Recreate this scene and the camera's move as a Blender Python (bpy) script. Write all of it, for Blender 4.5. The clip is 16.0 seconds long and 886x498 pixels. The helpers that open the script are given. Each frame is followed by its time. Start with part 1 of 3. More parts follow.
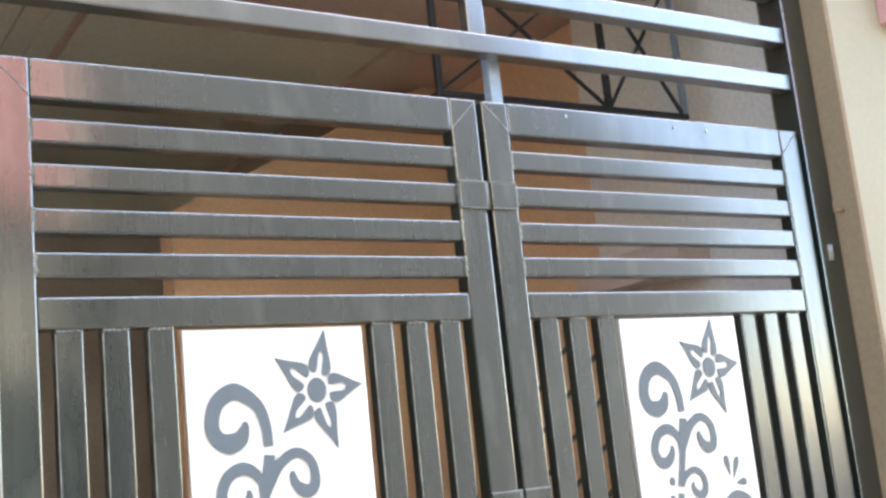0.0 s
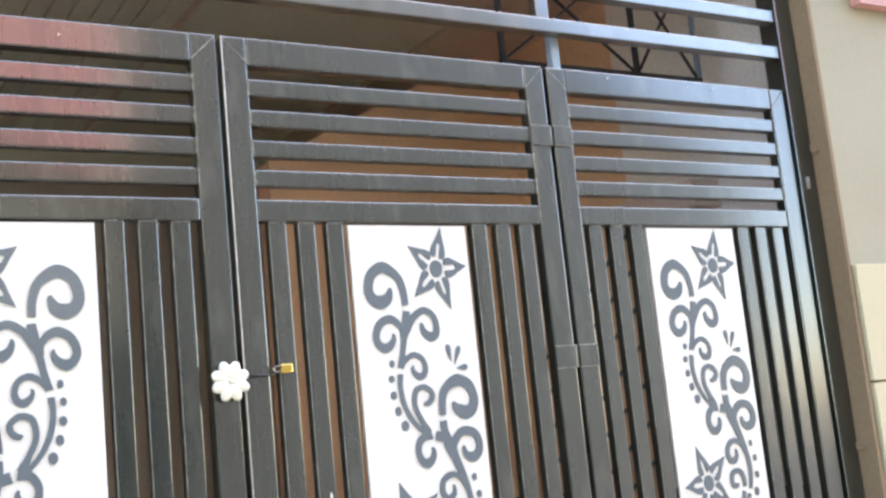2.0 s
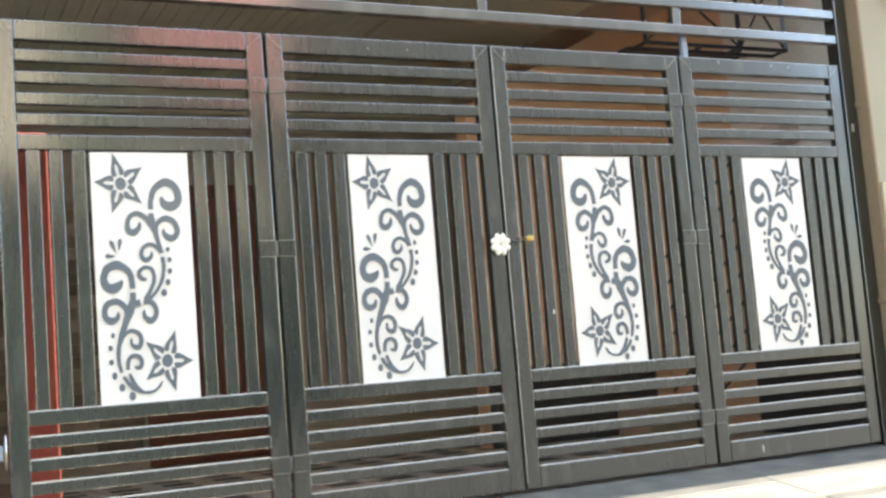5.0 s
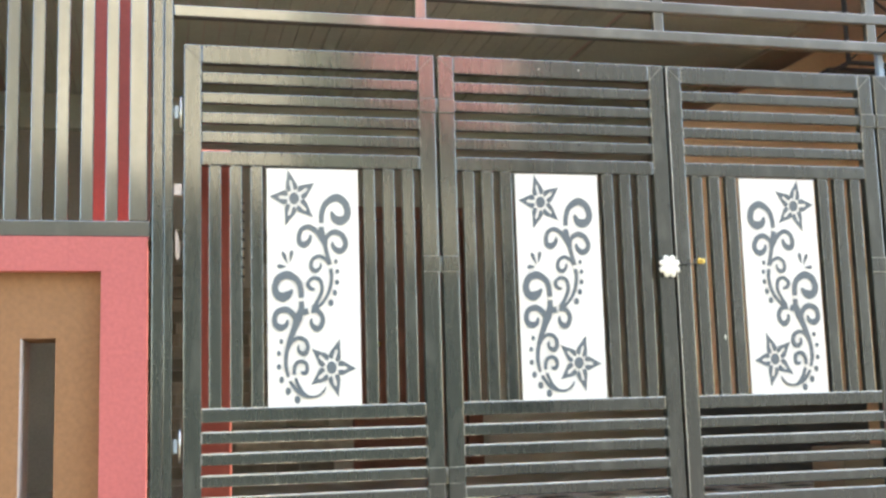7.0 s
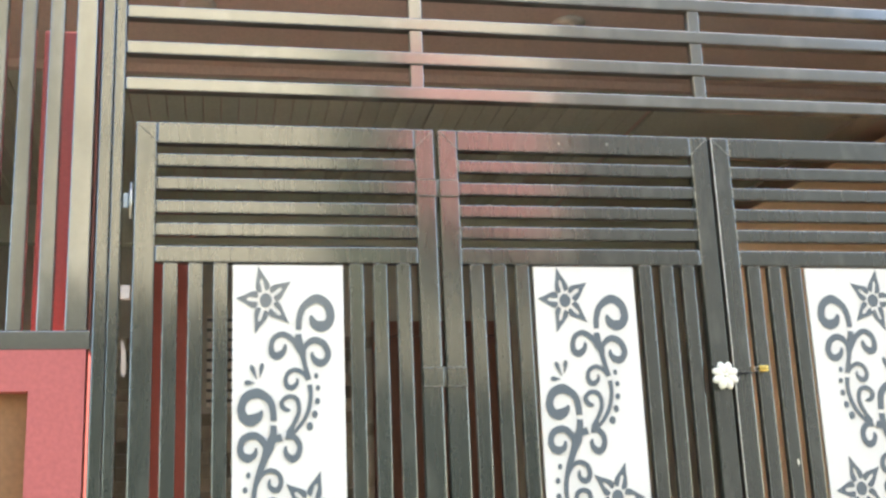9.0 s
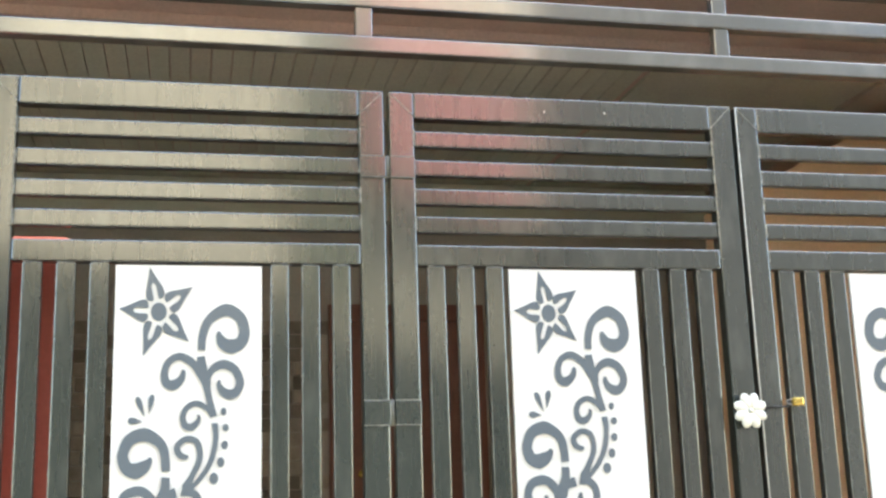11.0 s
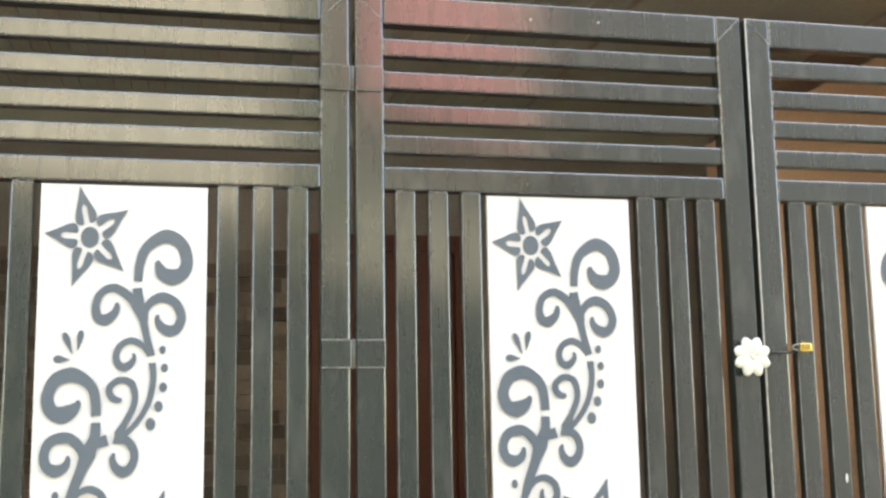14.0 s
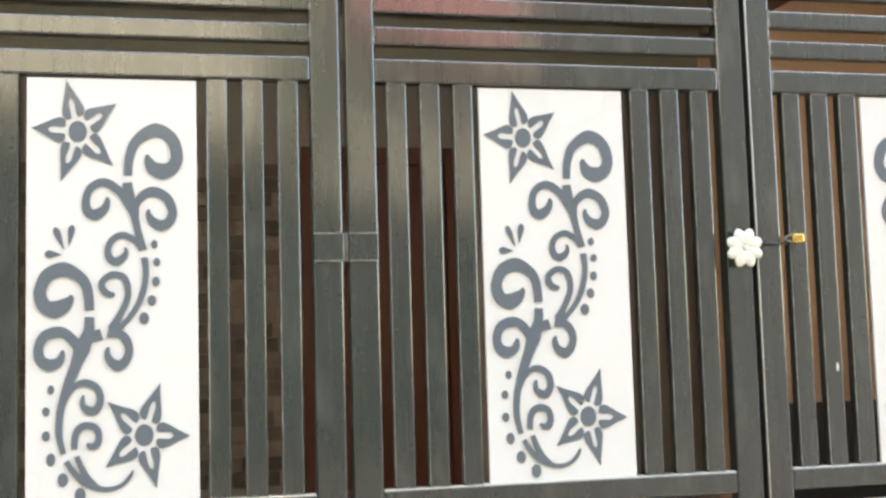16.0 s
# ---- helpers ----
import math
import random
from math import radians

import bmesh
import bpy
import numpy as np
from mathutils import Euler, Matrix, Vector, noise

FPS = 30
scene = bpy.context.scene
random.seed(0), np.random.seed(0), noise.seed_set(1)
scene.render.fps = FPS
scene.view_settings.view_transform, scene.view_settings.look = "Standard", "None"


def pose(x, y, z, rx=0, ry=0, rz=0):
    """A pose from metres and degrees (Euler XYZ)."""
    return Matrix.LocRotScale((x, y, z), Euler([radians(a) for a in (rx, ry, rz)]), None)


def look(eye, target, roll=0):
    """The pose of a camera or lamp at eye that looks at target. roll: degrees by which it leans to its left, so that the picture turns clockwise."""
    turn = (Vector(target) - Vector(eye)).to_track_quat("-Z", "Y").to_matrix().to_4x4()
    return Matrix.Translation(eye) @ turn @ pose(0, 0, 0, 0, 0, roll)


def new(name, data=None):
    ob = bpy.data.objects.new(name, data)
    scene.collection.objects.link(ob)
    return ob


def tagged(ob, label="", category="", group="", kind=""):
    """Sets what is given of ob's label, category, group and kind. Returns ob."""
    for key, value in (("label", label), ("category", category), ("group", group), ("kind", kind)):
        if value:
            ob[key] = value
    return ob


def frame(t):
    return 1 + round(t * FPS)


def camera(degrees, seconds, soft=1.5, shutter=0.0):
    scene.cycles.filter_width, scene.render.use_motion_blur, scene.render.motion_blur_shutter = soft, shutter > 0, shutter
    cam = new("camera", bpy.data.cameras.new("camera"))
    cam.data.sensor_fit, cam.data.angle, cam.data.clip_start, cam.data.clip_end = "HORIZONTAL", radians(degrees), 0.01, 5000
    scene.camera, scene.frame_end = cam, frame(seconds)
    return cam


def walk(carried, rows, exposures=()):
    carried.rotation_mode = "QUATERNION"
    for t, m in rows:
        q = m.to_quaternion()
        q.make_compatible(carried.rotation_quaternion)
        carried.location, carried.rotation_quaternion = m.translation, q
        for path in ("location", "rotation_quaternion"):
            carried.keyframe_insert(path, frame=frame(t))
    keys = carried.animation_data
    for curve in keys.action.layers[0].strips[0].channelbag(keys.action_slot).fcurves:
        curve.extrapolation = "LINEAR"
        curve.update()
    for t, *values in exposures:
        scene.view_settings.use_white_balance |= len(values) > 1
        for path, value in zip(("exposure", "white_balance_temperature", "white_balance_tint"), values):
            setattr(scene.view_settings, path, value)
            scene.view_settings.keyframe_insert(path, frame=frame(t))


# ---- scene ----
cam = camera(42.0, 16.0, soft=2.6)
# t, x, y, z, pitch, roll, yaw
ROWS = [
    (0.00, -0.370, -1.963, 1.128, 10.71, 5.83, -31.51),
    (0.50, -0.515, -2.132, 1.062, 10.45, 5.84, -31.02),
    (1.00, -0.664, -2.298, 0.962, 10.34, 5.92, -30.75),
    (1.50, -0.805, -2.440, 0.909, 9.81, 5.83, -30.61),
    (2.00, -0.999, -2.630, 0.846, 9.31, 5.67, -30.45),
    (2.50, -1.358, -3.015, 0.742, 8.88, 5.78, -31.05),
    (3.00, -2.032, -3.722, 0.570, 8.52, 6.17, -32.48),
    (3.50, -2.515, -4.202, 0.471, 8.02, 6.28, -33.06),
    (4.00, -2.472, -4.210, 0.485, 7.39, 5.87, -30.99),
    (4.50, -2.422, -4.231, 0.516, 6.53, 5.23, -28.43),
    (5.00, -2.357, -4.266, 0.526, 5.94, 4.56, -25.42),
    (5.50, -2.306, -4.290, 0.530, 5.58, 3.89, -22.54),
    (6.00, -2.239, -4.332, 0.531, 5.44, 3.22, -19.49),
    (6.50, -2.155, -4.386, 0.492, 6.27, 2.54, -16.18),
    (7.00, -2.077, -4.415, 0.456, 8.05, 1.65, -13.62),
    (7.50, -2.008, -4.458, 0.354, 11.33, 1.30, -11.94),
    (8.00, -2.002, -4.467, 0.327, 13.09, 1.65, -11.78),
    (8.50, -2.051, -4.455, 0.331, 13.77, 2.24, -12.56),
    (8.75, -1.884, -4.070, 0.410, 14.24, 2.32, -11.65),
    (9.00, -1.733, -3.691, 0.514, 14.28, 2.26, -10.84),
    (9.50, -1.699, -3.588, 0.548, 14.07, 2.26, -11.19),
    (10.00, -1.647, -3.404, 0.616, 13.70, 2.16, -11.50),
    (10.50, -1.574, -3.150, 0.715, 13.08, 1.99, -11.83),
    (11.00, -1.503, -2.902, 0.814, 12.35, 1.79, -12.20),
    (11.50, -1.435, -2.721, 0.881, 11.79, 1.58, -12.31),
    (12.00, -1.405, -2.642, 0.908, 11.47, 1.46, -12.51),
    (12.50, -1.411, -2.636, 0.901, 10.92, 1.44, -12.84),
    (13.00, -1.420, -2.628, 0.903, 9.98, 1.27, -13.17),
    (13.50, -1.394, -2.635, 0.884, 9.49, 0.99, -12.74),
    (14.00, -1.368, -2.604, 0.862, 8.95, 0.95, -12.43),
    (14.50, -1.373, -2.592, 0.831, 8.42, 1.04, -12.71),
    (15.00, -1.373, -2.588, 0.809, 7.43, 1.26, -12.90),
    (15.50, -1.380, -2.583, 0.803, 6.29, 1.46, -13.07),
    (16.00, -1.370, -2.583, 0.794, 5.14, 1.62, -12.84),
]
walk(cam, [(t, pose(x, y, z, 90 + p, r, w)) for t, x, y, z, p, r, w in ROWS],
     exposures=[(0.0, 3.05, 6850, 11), (1.0, 2.85, 6850, 12), (2.5, 2.72, 6950, 13), (3.0, 2.58, 7050, 12), (3.5, 2.33, 7200, 12), (6.0, 2.86, 7200, 7), (7.0, 2.86, 7250, 7), (8.5, 2.64, 7350, 6), (9.5, 2.81, 7150, 7), (13.0, 2.84, 7350, 7), (16.0, 2.62, 7500, 10)])

# ---- light ----
SUN_AZ, SUN_EL = 86.5, 57.0      # degrees from +y towards +x, and above the horizon
world = bpy.data.worlds.new("sky")
scene.world = world
world.use_nodes = True
wn = world.node_tree
sky = wn.nodes.new("ShaderNodeTexSky")
sky.sky_type = "NISHITA"
sky.sun_disc = False
sky.sun_elevation = radians(SUN_EL)
sky.sun_rotation = radians(SUN_AZ)
wn.nodes["Background"].inputs["Strength"].default_value = 0.15
wn.links.new(sky.outputs[0], wn.nodes["Background"].inputs[0])
sun = new("sun", bpy.data.lights.new("sun", "SUN"))
sun.data.energy, sun.data.angle, sun.data.color = 3.6, radians(0.5), (1.0, 0.95, 0.88)
sd = Vector((math.sin(radians(SUN_AZ)) * math.cos(radians(SUN_EL)), math.cos(radians(SUN_AZ)) * math.cos(radians(SUN_EL)), math.sin(radians(SUN_EL))))
sun.matrix_world = look(sd * 30, (0, 0, 0))


# ---- materials ----
def mat(name, base, rough=0.6, second=None, scale=6.0, amount=0.5, grain=60.0, bump=0.1, metal=0.0, streak=None, spec=0.5, per_piece=0.0, rough_var=0.1, coat=0.0, grit_amount=0.35, lit_dust_top=None, coat_ior=2.3):
    """A surface with broad patches, fine grain and, if asked for, runs of dust down its height."""
    m = bpy.data.materials.new(name)
    m.use_nodes = True
    n, l = m.node_tree.nodes, m.node_tree.links
    b = n["Principled BSDF"]
    b.inputs["Metallic"].default_value = metal
    b.inputs["Specular IOR Level"].default_value = spec
    b.inputs["Coat Weight"].default_value, b.inputs["Coat IOR"].default_value, b.inputs["Coat Roughness"].default_value = coat, coat_ior, 0.12
    co = n.new("ShaderNodeTexCoord")
    big, fine = n.new("ShaderNodeTexNoise"), n.new("ShaderNodeTexNoise")
    geo = n.new("ShaderNodeNewGeometry")
    for tex, s, d in ((big, scale, 5), (fine, grain, 3)):
        tex.inputs["Scale"].default_value, tex.inputs["Detail"].default_value = s, d
        l.new(geo.outputs["Position"], tex.inputs["Vector"])
    ramp = n.new("ShaderNodeMapRange")
    ramp.inputs["From Min"].default_value, ramp.inputs["From Max"].default_value = 0.35, 0.68
    l.new(big.outputs[0], ramp.inputs[0])
    mix = n.new("ShaderNodeMix")
    mix.data_type = "RGBA"
    mix.inputs["A"].default_value = (*base, 1)
    mix.inputs["B"].default_value = (*(second or [c * 0.75 for c in base]), 1)
    sc = n.new("ShaderNodeMath")
    sc.operation = "MULTIPLY"
    sc.inputs[1].default_value = amount
    l.new(ramp.outputs[0], sc.inputs[0])
    l.new(sc.outputs[0], mix.inputs["Factor"])
    colour = mix.outputs["Result"]
    grit = n.new("ShaderNodeMix")
    grit.data_type, grit.blend_type = "RGBA", "MULTIPLY"
    grit.inputs["Factor"].default_value = grit_amount
    gr = n.new("ShaderNodeMapRange")
    gr.inputs["From Min"].default_value, gr.inputs["From Max"].default_value = 0.25, 0.7
    gr.inputs["To Min"].default_value, gr.inputs["To Max"].default_value = 0.6, 1.15
    l.new(fine.outputs[0], gr.inputs[0])
    l.new(colour, grit.inputs["A"])
    l.new(gr.outputs[0], grit.inputs["B"])
    colour = grit.outputs["Result"]
    rsrc = None
    if streak:
        mp = n.new("ShaderNodeMapping")
        mp.inputs["Scale"].default_value = streak[1]
        st, cut = n.new("ShaderNodeTexNoise"), n.new("ShaderNodeMapRange")
        st.inputs["Scale"].default_value, st.inputs["Detail"].default_value = 1.0, 6
        l.new(geo.outputs["Position"], mp.inputs["Vector"])
        l.new(mp.outputs[0], st.inputs["Vector"])
        cut.inputs["From Min"].default_value, cut.inputs["From Max"].default_value = streak[2], streak[3]
        l.new(st.outputs[0], cut.inputs[0])
        dust = n.new("ShaderNodeMix")
        dust.data_type = "RGBA"
        dust.inputs["B"].default_value = (*streak[0], 1)
        sm = n.new("ShaderNodeMath")
        sm.operation = "MULTIPLY"
        sm.inputs[1].default_value = streak[4]
        l.new(cut.outputs[0], sm.inputs[0])
        l.new(sm.outputs[0], dust.inputs["Factor"])
        l.new(colour, dust.inputs["A"])
        colour = dust.outputs["Result"]
        rsrc = sm.outputs[0]
    # Paler on up-facing sides: light on the slat tops, put in as dust colour.
    if lit_dust_top:
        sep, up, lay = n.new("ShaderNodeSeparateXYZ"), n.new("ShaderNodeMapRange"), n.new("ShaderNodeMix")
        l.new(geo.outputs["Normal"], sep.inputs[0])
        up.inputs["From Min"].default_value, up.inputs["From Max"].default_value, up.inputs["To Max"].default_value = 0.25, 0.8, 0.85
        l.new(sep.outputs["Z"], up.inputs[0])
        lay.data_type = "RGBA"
        lay.inputs["B"].default_value = (*lit_dust_top, 1)
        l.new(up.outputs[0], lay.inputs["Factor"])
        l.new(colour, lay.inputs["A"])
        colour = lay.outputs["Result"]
    if per_piece:
        oi, hs, pm = n.new("ShaderNodeObjectInfo"), n.new("ShaderNodeHueSaturation"), n.new("ShaderNodeMapRange")
        pm.inputs["To Min"].default_value, pm.inputs["To Max"].default_value = 1 - per_piece, 1 + per_piece
        l.new(oi.outputs["Random"], pm.inputs[0])
        l.new(pm.outputs[0], hs.inputs["Value"])
        l.new(colour, hs.inputs["Color"])
        colour = hs.outputs[0]
    l.new(colour, b.inputs["Base Color"])
    rr = n.new("ShaderNodeMapRange")
    rr.inputs["To Min"].default_value, rr.inputs["To Max"].default_value = max(0.02, rough - rough_var), min(1, rough + rough_var)
    l.new(big.outputs[0], rr.inputs[0])
    if rsrc:
        ad = n.new("ShaderNodeMath")
        ad.operation = "MULTIPLY_ADD"
        ad.inputs[1].default_value = 0.35
        l.new(rsrc, ad.inputs[0])
        l.new(rr.outputs[0], ad.inputs[2])
        l.new(ad.outputs[0], b.inputs["Roughness"])
    else:
        l.new(rr.outputs[0], b.inputs["Roughness"])
    if coat:
        # worn patches where the gloss coat has gone dull
        wp, wt, wr = n.new("ShaderNodeMapping"), n.new("ShaderNodeTexNoise"), n.new("ShaderNodeMapRange")
        wp.inputs["Scale"].default_value = (40.0, 40.0, 2.5)
        wt.inputs["Scale"].default_value, wt.inputs["Detail"].default_value, wt.inputs["Roughness"].default_value = 1.0, 8, 0.65
        wr.inputs["From Min"].default_value, wr.inputs["From Max"].default_value = 0.42, 0.78
        wr.inputs["To Min"].default_value, wr.inputs["To Max"].default_value = coat, coat * 0.75
        l.new(geo.outputs["Position"], wp.inputs["Vector"])
        l.new(wp.outputs[0], wt.inputs["Vector"])
        l.new(wt.outputs[0], wr.inputs[0])
        l.new(wr.outputs[0], b.inputs["Coat Weight"])
    if bump:
        bp = n.new("ShaderNodeBump")
        bp.inputs["Strength"].default_value, bp.inputs["Distance"].default_value = bump, 0.004
        l.new(fine.outputs[0], bp.inputs["Height"])
        l.new(bp.outputs[0], b.inputs["Normal"])
    return m


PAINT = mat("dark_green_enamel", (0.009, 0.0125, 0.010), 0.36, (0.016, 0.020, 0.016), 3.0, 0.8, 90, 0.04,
            streak=((0.15, 0.15, 0.125), (16.0, 16.0, 5.0), 0.56, 0.80, 0.23), spec=0.35, coat=0.85, coat_ior=2.15, lit_dust_top=(0.5, 0.48, 0.42))
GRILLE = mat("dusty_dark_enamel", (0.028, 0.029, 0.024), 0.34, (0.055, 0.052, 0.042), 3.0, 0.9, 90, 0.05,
             streak=((0.20, 0.19, 0.155), (6.0, 6.0, 3.0), 0.52, 0.78, 0.5), spec=0.6, coat=1.0, lit_dust_top=(0.34, 0.32, 0.27))
WELD = mat("dusty_weld", (0.12, 0.12, 0.10), 0.6, (0.30, 0.29, 0.25), 30, 0.8, 120, 0.2)
WHITE = mat("white_acrylic", (0.72, 0.70, 0.665), 0.25, (0.69, 0.665, 0.625), 1.5, 0.4, 40, 0.0, grit_amount=0.03)
INLAY = mat("grey_inlay", (0.125, 0.145, 0.163), 0.12, (0.142, 0.163, 0.182), 2.5, 0.5, 60, 0.0, rough_var=0.04, grit_amount=0.1)
CREAM = mat("cream_wall_paint", (0.56, 0.505, 0.345), 0.75, (0.51, 0.46, 0.31), 1.6, 0.6, 70, 0.15, grit_amount=0.1, streak=((0.46, 0.42, 0.31), (2.5, 2.5, 0.5), 0.55, 0.8, 0.4))
OLIVE = mat("olive_grey_wall_paint", (0.37, 0.34, 0.25), 0.75, (0.33, 0.30, 0.215), 1.2, 0.6, 70, 0.15, grit_amount=0.1, streak=((0.33, 0.29, 0.21), (2.0, 2.0, 0.4), 0.55, 0.8, 0.4))
BROWN = mat("brown_wall_edge", (0.24, 0.17, 0.10), 0.8, (0.20, 0.14, 0.085), 3, 0.6, 80, 0.25)
PINK = mat("pink_wall_paint", (0.43, 0.108, 0.105), 0.6, (0.39, 0.094, 0.092), 1.8, 0.6, 70, 0.2, streak=((0.50, 0.17, 0.15), (3, 3, 0.6), 0.55, 0.85, 0.4))
BRICKRED = mat("brick_red_wall_paint", (0.36, 0.085, 0.062), 0.65, (0.32, 0.075, 0.055), 1.8, 0.6, 70, 0.2)
PALEPINK = mat("pale_pink_trim", (0.52, 0.27, 0.26), 0.6, (0.48, 0.25, 0.235), 2, 0.6, 70, 0.1, grit_amount=0.15)
MAUVE = mat("dull_pink_trim", (0.33, 0.135, 0.125), 0.6, (0.30, 0.12, 0.11), 2, 0.6, 70, 0.15)
OCHRE = mat("ochre_wall_paint", (0.25, 0.125, 0.055), 0.7, (0.22, 0.105, 0.046), 1.6, 0.7, 70, 0.2)
PALE_BEIGE = mat("pale_beige", (0.62, 0.55, 0.52), 0.8, None, 4, 0.4, 80, 0.2)
TAN = mat("tan_inner_wall", (0.78, 0.54, 0.34), 0.75, (0.74, 0.50, 0.31), 1.2, 0.6, 60, 0.2)
OFFWHITE = mat("off_white_inner_wall", (0.80, 0.765, 0.69), 0.75, (0.75, 0.71, 0.63), 1.2, 0.5, 60, 0.15)
CEIL = mat("brown_ceiling_paint", (0.64, 0.51, 0.43), 0.6, (0.58, 0.46, 0.38), 1.3, 0.5, 60, 0.1)
PLANK = mat("olive_ceiling_boards", (0.64, 0.67, 0.55), 0.5, (0.58, 0.61, 0.49), 2.0, 0.6, 60, 0.1)
BEAM = mat("pale_ceiling_beam", (0.62, 0.56, 0.45), 0.7, None, 2, 0.5, 60, 0.1)
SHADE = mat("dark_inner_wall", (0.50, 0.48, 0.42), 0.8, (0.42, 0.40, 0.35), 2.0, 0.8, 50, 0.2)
INFLOOR = mat("inner_floor_tile", (0.38, 0.36, 0.32), 0.35, (0.32, 0.30, 0.26), 3.0, 0.7, 60, 0.05, per_piece=0.15)
GRANITE = mat("pale_granite", (0.115, 0.118, 0.102), 0.6, (0.065, 0.07, 0.06), 7.0, 0.9, 120, 0.3, streak=((0.19, 0.175, 0.14), (3, 9, 3), 0.48, 0.7, 0.6), per_piece=0.08)
BLACKSTONE = mat("dark_granite", (0.055, 0.058, 0.054), 0.5, (0.085, 0.085, 0.075), 4.0, 0.9, 160, 0.15, per_piece=0.12)
SOIL = mat("sandy_soil", (0.21, 0.185, 0.135), 0.95, (0.15, 0.13, 0.09), 3.0, 0.9, 40, 0.8)
RUBBLE = mat("broken_plaster", (0.26, 0.21, 0.155), 0.95, (0.13, 0.09, 0.06), 8, 0.9, 60, 0.6, per_piece=0.25)
ROAD = mat("worn_road", (0.045, 0.043, 0.039), 0.9, (0.065, 0.061, 0.054), 0.8, 0.8, 60, 0.4)
FACADE = mat("opposite_beige_plaster", (0.80, 0.72, 0.54), 0.85, (0.74, 0.65, 0.48), 0.8, 0.6, 30, 0.2)
ROSE = mat("opposite_rose_plaster", (0.66, 0.27, 0.25), 0.8, (0.60, 0.24, 0.22), 0.8, 0.6, 30, 0.2)
REDWOOD = mat("red_brown_wood", (0.19, 0.070, 0.042), 0.45, (0.15, 0.055, 0.034), 6, 0.6, 60, 0.1)
DARK_STOREY = mat("dark_green_storey", (0.045, 0.06, 0.05), 0.6, (0.06, 0.075, 0.06), 2, 0.5, 40, 0.1)
GREYWALL = mat("grey_plaster", (0.12, 0.12, 0.105), 0.85, (0.09, 0.09, 0.08), 0.8, 0.6, 30, 0.2)
CARD = mat("cardboard", (0.36, 0.28, 0.18), 0.8, (0.31, 0.24, 0.15), 5, 0.5, 80, 0.1)
BRASS = mat("brass", (0.80, 0.56, 0.16), 0.25, None, 20, 0.3, 90, 0.0, metal=1.0)
STEEL = mat("bright_hinge_steel", (0.50, 0.48, 0.44), 0.4, None, 20, 0.4, 90, 0.05, metal=1.0)
SHELL = mat("ivory_rosette", (0.80, 0.77, 0.66), 0.35, None, 20, 0.2, 90, 0.0)
BLACK = mat("black_steel", (0.018, 0.018, 0.018), 0.4, (0.035, 0.035, 0.035), 6, 0.6, 90, 0.05)
GALV = mat("pale_blue_grey_steel", (0.30, 0.36, 0.42), 0.4, None, 6, 0.5, 90, 0.05, metal=0.3)
LAMP = mat("lamp_trim", (0.72, 0.68, 0.60), 0.4, None, 6, 0.3, 90, 0.0)
OLIVEPANE = mat("olive_frosted_pane", (0.14, 0.15, 0.075), 0.22, (0.12, 0.13, 0.06), 3, 0.5, 60, 0.0)
SKYGLASS = mat("blue_mirror_glass", (0.24, 0.45, 0.82), 0.05, None, 3, 0.1, 60, 0.0, metal=1.0, rough_var=0.02)


# ---- builders ----
def box_bm(x0, x1, y0, y1, z0, z1, bevel=0.0, bm=None):
    bm = bm or bmesh.new()
    made = bmesh.ops.create_cube(bm, size=1.0, matrix=Matrix.Translation(((x0 + x1) / 2, (y0 + y1) / 2, (z0 + z1) / 2)) @ Matrix.Diagonal((x1 - x0, y1 - y0, z1 - z0, 1)))
    if bevel:
        edges = list({e for v in made["verts"] for e in v.link_edges})
        bmesh.ops.bevel(bm, geom=edges, offset=bevel, segments=2, affect="EDGES", profile=0.5)
    return bm


def mesh_of(name, bm, material, smooth=False):
    me = bpy.data.meshes.new(name)
    bmesh.ops.recalc_face_normals(bm, faces=bm.faces)
    bm.to_mesh(me)
    bm.free()
    me.materials.append(material)
    if smooth:
        for p in me.polygons:
            p.use_smooth = True
    return me


def part(name, bm, material, parent=None, label="", smooth=False):
    ob = new(name, mesh_of(name, bm, material, smooth))
    ob.parent = parent
    return tagged(ob, label) if label else ob


def bar(name, x0, x1, y0, y1, z0, z1, material, parent=None, label="", bevel=0.004):
    return part(name, box_bm(x0, x1, y0, y1, z0, z1, bevel), material, parent, label)


def structure(name, bm, material, label, category):
    return tagged(part(name, bm, material), label, category, kind="structure")


def thing(name, label, category, group="", at=(0, 0, 0)):
    ob = new(name)
    ob.location = at
    return tagged(ob, label, category, group)


def cyl_bm(r0, r1, depth, m, seg=20):
    bm = bmesh.new()
    bmesh.ops.create_cone(bm, cap_ends=True, segments=seg, radius1=r0, radius2=r1, depth=depth, matrix=m)
    return bm


